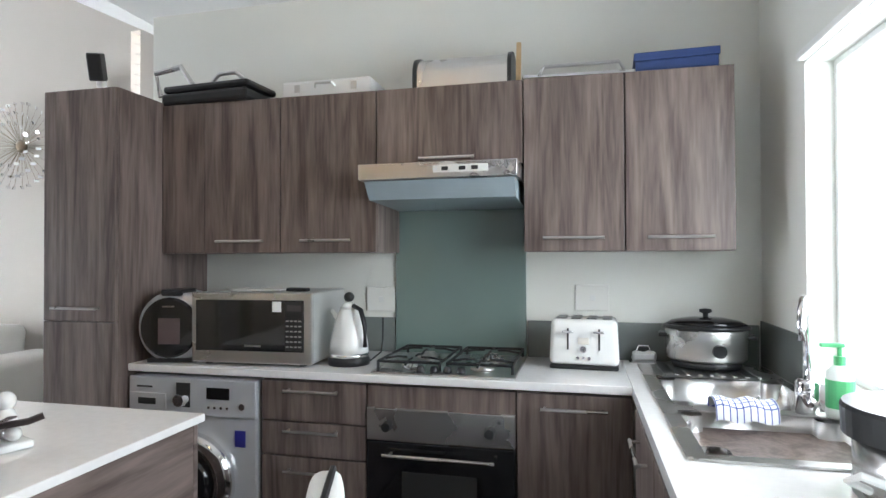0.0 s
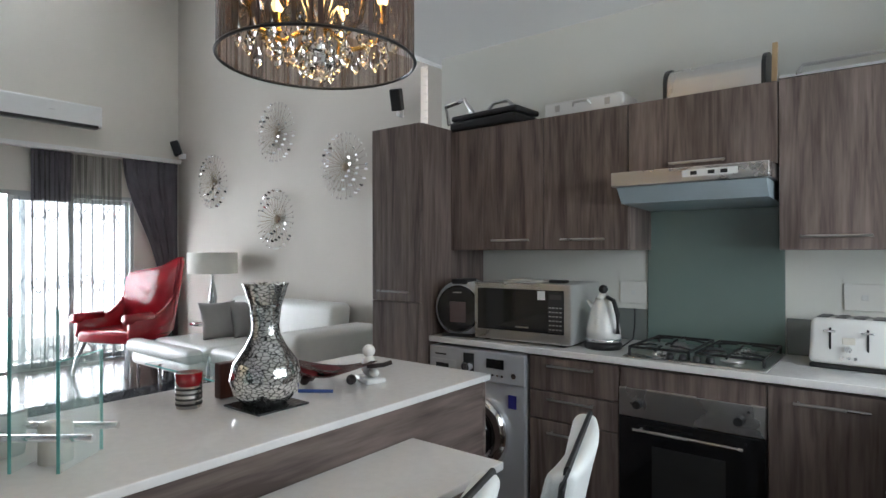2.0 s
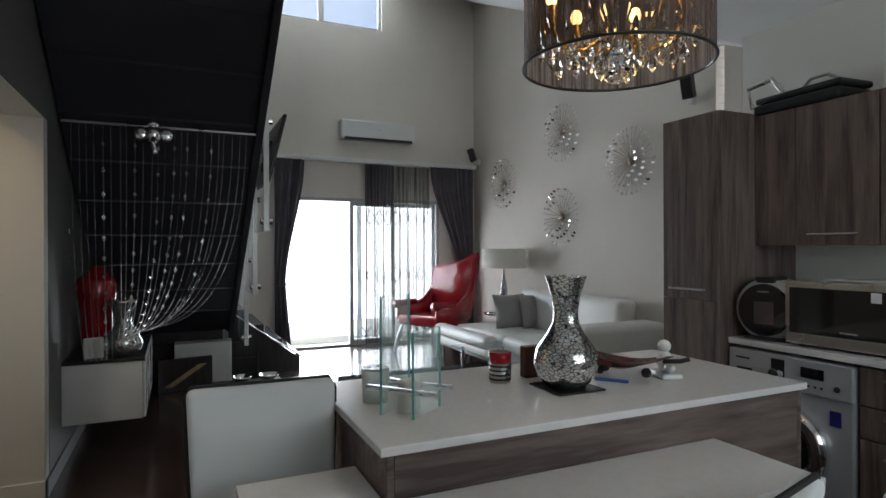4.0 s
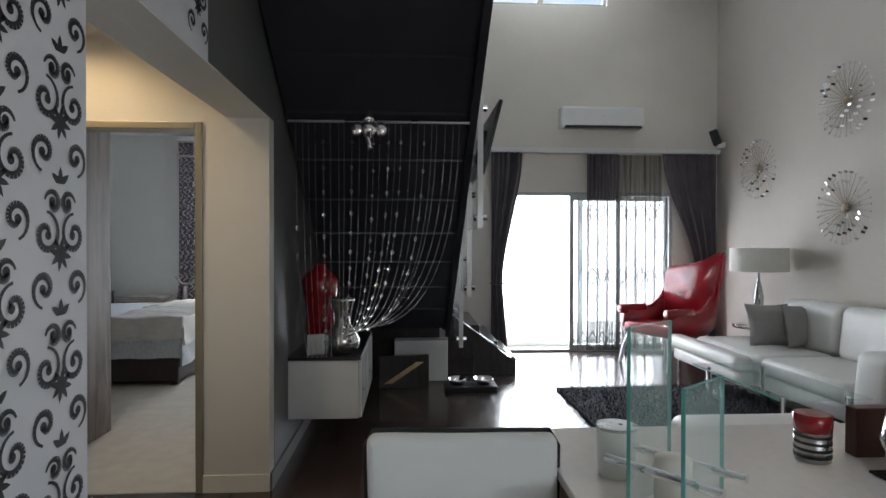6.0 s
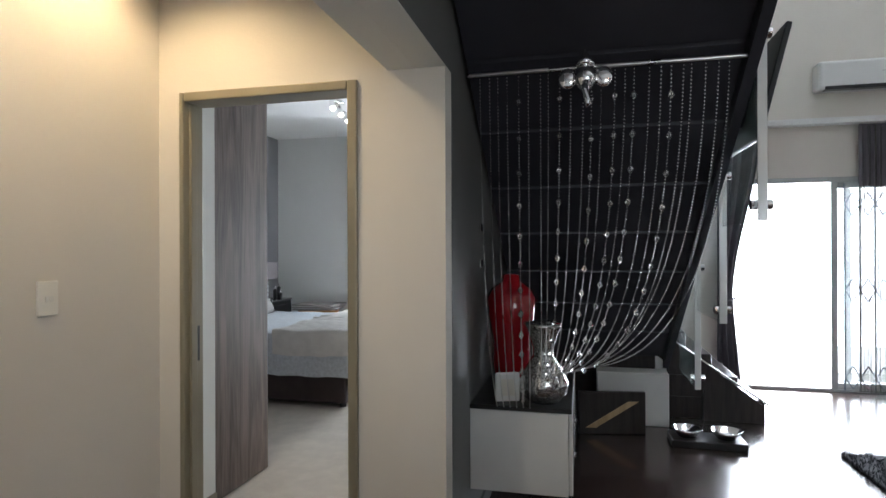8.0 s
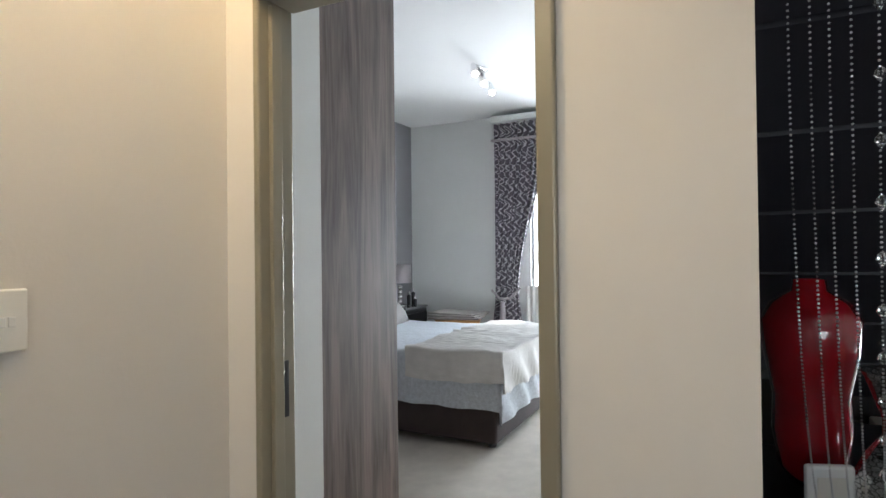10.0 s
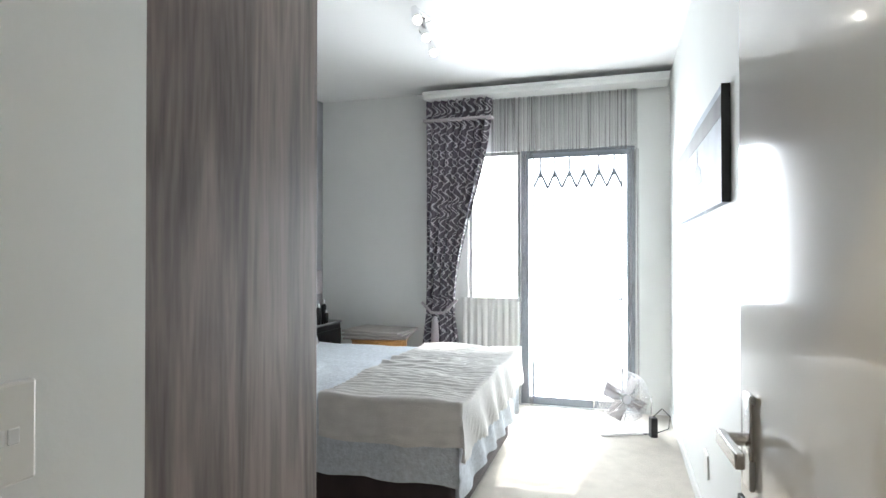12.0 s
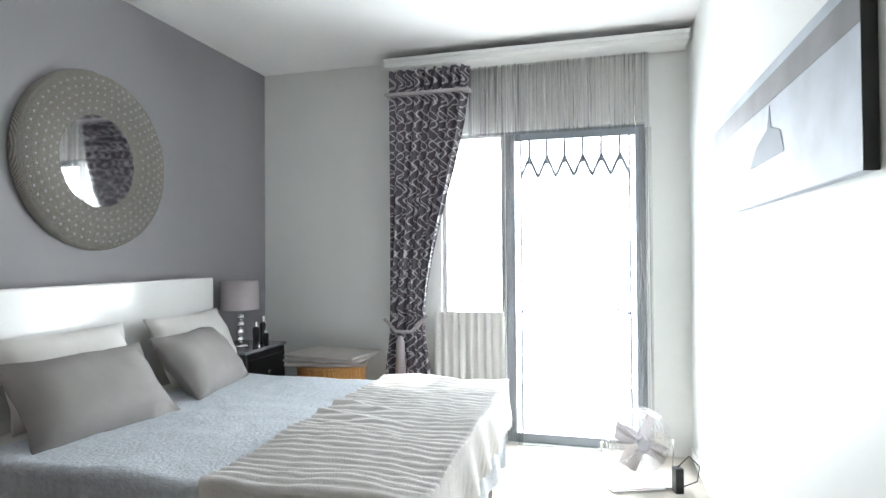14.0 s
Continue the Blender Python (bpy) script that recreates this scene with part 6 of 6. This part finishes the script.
# canvas picture
t = thing("canvas_picture", "pale grey canvas with a dark abstract shape", "picture")
part("canvas", box((-7.02, BY - 0.035, 1.605), (-5.29, BY - 0.002, 2.08), 0.003), CANVAS, t)
part("top_band", box((-7.021, BY - 0.037, 1.95), (-5.289, BY - 0.0355, 2.04)), plain("dark_band", (0.20, 0.20, 0.21), 0.6, 0, 0.2, 6, 0), t, "dark horizon band")
part("side_edge", box((-5.2885, BY - 0.036, 1.605), (-5.286, BY - 0.002, 2.08)), BLACK, t, "black canvas edge")
bm = prism([(-6.30, 1.75), (-5.86, 1.75), (-5.90, 1.83), (-6.0, 1.86), (-6.02, 1.94), (-6.05, 1.86), (-6.20, 1.82)], "y", BY - 0.0368, BY - 0.0356)
part("painted_shape", bm, plain("slate_paint", (0.08, 0.10, 0.14), 0.6), t, "slate-blue painted shape")

# bedroom curtains and glazed door
t = thing("bedroom_pelmet", "white curtain rail under the bedroom ceiling", "curtain rail")
part("rail", box((BX + 0.02, -3.99, 2.84), (BX + 0.26, -1.85, 2.895), 0.006), WHITEPAINT, t)
part("lip", box((BX + 0.262, -3.99, 2.875), (BX + 0.272, -1.85, 2.905), 0.003), WHITEPAINT, t)
part("end_cap", box((BX + 0.03, -1.848, 2.84), (BX + 0.272, -1.84, 2.91), 0.003), WHITEPAINT, t)


def ogee(u):
    tie = 0.30
    k = max(0.0, (u - tie) / (1 - tie))
    k = k * k * (3 - 2 * k)
    low = max(0.0, (tie - u) / tie)
    return (0.02 - 0.10 * low, 0.30 + 0.36 * k + 0.12 * low)


c = drape("bedroom_curtain", BX + 0.19, -4.0, 0.66, 0.03, 2.83, 9, 0.034, ogee, SCROLL, "plum curtain with pale scrolling lines, tied back")
part("heading", box((-0.045, 0.0, 2.60), (0.05, 0.66, 2.625), 0.008), GREYSHADE, c, "stitched heading band")
part("tie_rope", tube([(0.06, 0.0, 0.92), (0.09, 0.10, 0.83), (0.09, 0.22, 0.83), (0.06, 0.34, 0.95)], 0.014), GREYSHADE, c, "silver rope tie-back")
part("tassel", lathe([(0.012, 0.80), (0.03, 0.76), (0.04, 0.52), (0.001, 0.52)], 14, (0.10, 0.14, 0)), GREYSHADE, c, "silver tassel", True)
drape("bedroom_sheer", BX + 0.10, -3.38, 1.29, 2.31, 2.83, 30, 0.012, None, BEDSHEER, "gathered grey sheer above the door")
part("sheer_heading", box((BX + 0.08, -3.38, 2.76), (BX + 0.135, -2.08, 2.83), 0.01), DRAPE, bpy.data.objects["bedroom_sheer"], "dark gathered heading")
drape("sheer_curtain", BX + 0.09, -2.17, 0.09, 0.03, 2.31, 4, 0.012, None, BEDSHEER, "grey sheer gathered beside the door")
drape("sheer_curtain", BX + 0.09, -3.12, 0.13, 0.03, 2.31, 5, 0.012, None, BEDSHEER, "grey sheer gathered beside the window")
drape("short_curtain", BX + 0.07, -3.66, 0.52, 0.1, 0.99, 8, 0.014, None, LINEN, "pale lining cloth below the window")
t = thing("window_5", "bedroom window beside the glazed door", "window", kind="structure")
sash(t, -3.62, -3.122, 0.95, 2.36, BX - 0.09, 0.035)
t = thing("door_3", "grey aluminium glazed bedroom door", "door", kind="structure")
sash(t, -3.12, -2.11, 0.01, 2.36, BX - 0.09, 0.07, plain("blue_grey_aluminium", (0.27, 0.30, 0.33), 0.4, 0.4))
lattice_gate("bedroom_gate", BX - 0.02, -3.0, -2.22, 0.03, 2.28, 1, "folding trellis gate frame at the bedroom door", GATE, (1.0,))
t = thing("gate_lattice", "zigzag trellis top of the bedroom gate", "security gate")
for i in range(6):
    ya, yb = -3.0 + 0.13 * i, -3.0 + 0.13 * (i + 1)
    ym = (ya + yb) / 2
    part("bar", box((BX - 0.018, ym - 0.009, 2.10), (BX - 0.004, ym + 0.009, 2.31), 0.002), GATE, t)
    part("lattice_strip", cyl((BX - 0.005, ya, 2.0), (BX - 0.005, ym, 2.15), 0.012, n=6), GATE, t)
    part("lattice_strip", cyl((BX - 0.005, ym, 2.15), (BX - 0.005, yb, 2.0), 0.012, n=6), GATE, t)
part("top_track", box((BX - 0.03, -3.05, 2.28), (BX - 0.003, -2.18, 2.315), 0.003), GATE, t)

# floor fan
t = thing("floor_fan", "small chrome wire-caged floor fan", "fan", (-7.52, -2.22, 0.004), 112)
bm = bmesh.new()
for r in np.linspace(0.04, 0.205, 17):
    d = 0.055 * (1 - (r / 0.21) ** 2) + 0.02
    tube([(r * math.cos(a), -d, 0.27 + r * math.sin(a)) for a in [2 * math.pi * i / 40 for i in range(41)]], 0.0022, 4, bm)
part("front_cage", bm, CHROME, t)
bm = bmesh.new()
for r in np.linspace(0.05, 0.20, 8):
    tube([(r * math.cos(a), 0.07 - 0.2 * r * r, 0.27 + r * math.sin(a)) for a in [2 * math.pi * i / 40 for i in range(41)]], 0.0022, 4, bm)
part("back_cage", bm, CHROME, t)
for i in range(8):
    a = 2 * math.pi * i / 8
    part("rib", tube([(0.03 * math.cos(a), -0.072, 0.27 + 0.03 * math.sin(a)), (0.13 * math.cos(a), -0.052, 0.27 + 0.13 * math.sin(a)), (0.205 * math.cos(a), -0.01, 0.27 + 0.205 * math.sin(a)), (0.15 * math.cos(a), 0.06, 0.27 + 0.15 * math.sin(a))], 0.003, 5), CHROME, t)
part("hub", cyl((0, -0.085, 0.27), (0, -0.065, 0.27), 0.035), SILVER, t)
part("motor", cyl((0, 0.02, 0.27), (0, 0.14, 0.27), 0.055, 0.045, 20), SILVER, t)
for i in range(4):
    a = 2 * math.pi * i / 4 + 0.5
    bm = box((0.03, -0.004, -0.055), (0.17, 0.004, 0.055), 0.003)
    bmesh.ops.rotate(bm, verts=bm.verts, cent=(0, 0, 0), matrix=Matrix.Rotation(0.5, 3, "X"))
    bmesh.ops.rotate(bm, verts=bm.verts, cent=(0, 0, 0), matrix=Matrix.Rotation(a, 3, "Y"))
    bmesh.ops.translate(bm, verts=bm.verts, vec=(0, -0.02, 0.27))
    part("blade", bm, GREYSHADE, t)
part("stand", tube([(-0.23, 0.0, 0.27), (-0.24, 0.02, 0.02), (-0.20, -0.10, 0.008), (0.20, -0.10, 0.008), (0.24, 0.02, 0.02), (0.23, 0.0, 0.27)], 0.009), CHROME, t)
t = thing("power_adapter", "black power adapter and cable by the fan", "adapter", (-7.45, -2.0, 0.004), 20)
part("brick", box((-0.03, -0.025, 0), (0.03, 0.025, 0.15), 0.006), BLACK, t)
part("cable", tube([(0, 0, 0.15), (0.02, 0.06, 0.22), (0.03, 0.12, 0.16), (0.0, 0.12, 0.06), (-0.02, 0.06, 0.03), (-0.06, 0.02, 0.006)], 0.004), BLACK, t)
t = thing("wall_socket", "white socket low on the bedroom wall", "socket", (-5.97, BY, 0.33))
part("plate", box((-0.06, -0.01, -0.06), (0.06, 0, 0.06), 0.004), BEIGE, t)

# ceiling spots
t = thing("ceiling_spotlight", "chrome curved ceiling light with three spots", "ceiling light", (-6.36, -3.48, 2.96), 20)
part("plate", lathe([(0.05, 0), (0.05, -0.02), (0.001, -0.022)], 20), CHROME, t, smooth=True)
part("bar", tube([(-0.28, 0.06, -0.05), (-0.12, -0.02, -0.045), (0.0, 0, -0.03), (0.12, 0.02, -0.045), (0.28, -0.06, -0.05)], 0.009), CHROME, t, smooth=True)
for x, y in ((-0.28, 0.06), (0.0, 0.0), (0.28, -0.06)):
    s = part("spot_head", cyl((x, y, -0.06), (x + 0.05, y + 0.02, -0.15), 0.022, 0.034, 16), CHROME, t)
    part("bulb", ball((x + 0.05, y + 0.02, -0.152), 0.026, None, 10), SPOTBULB, s, "glowing spot bulb")
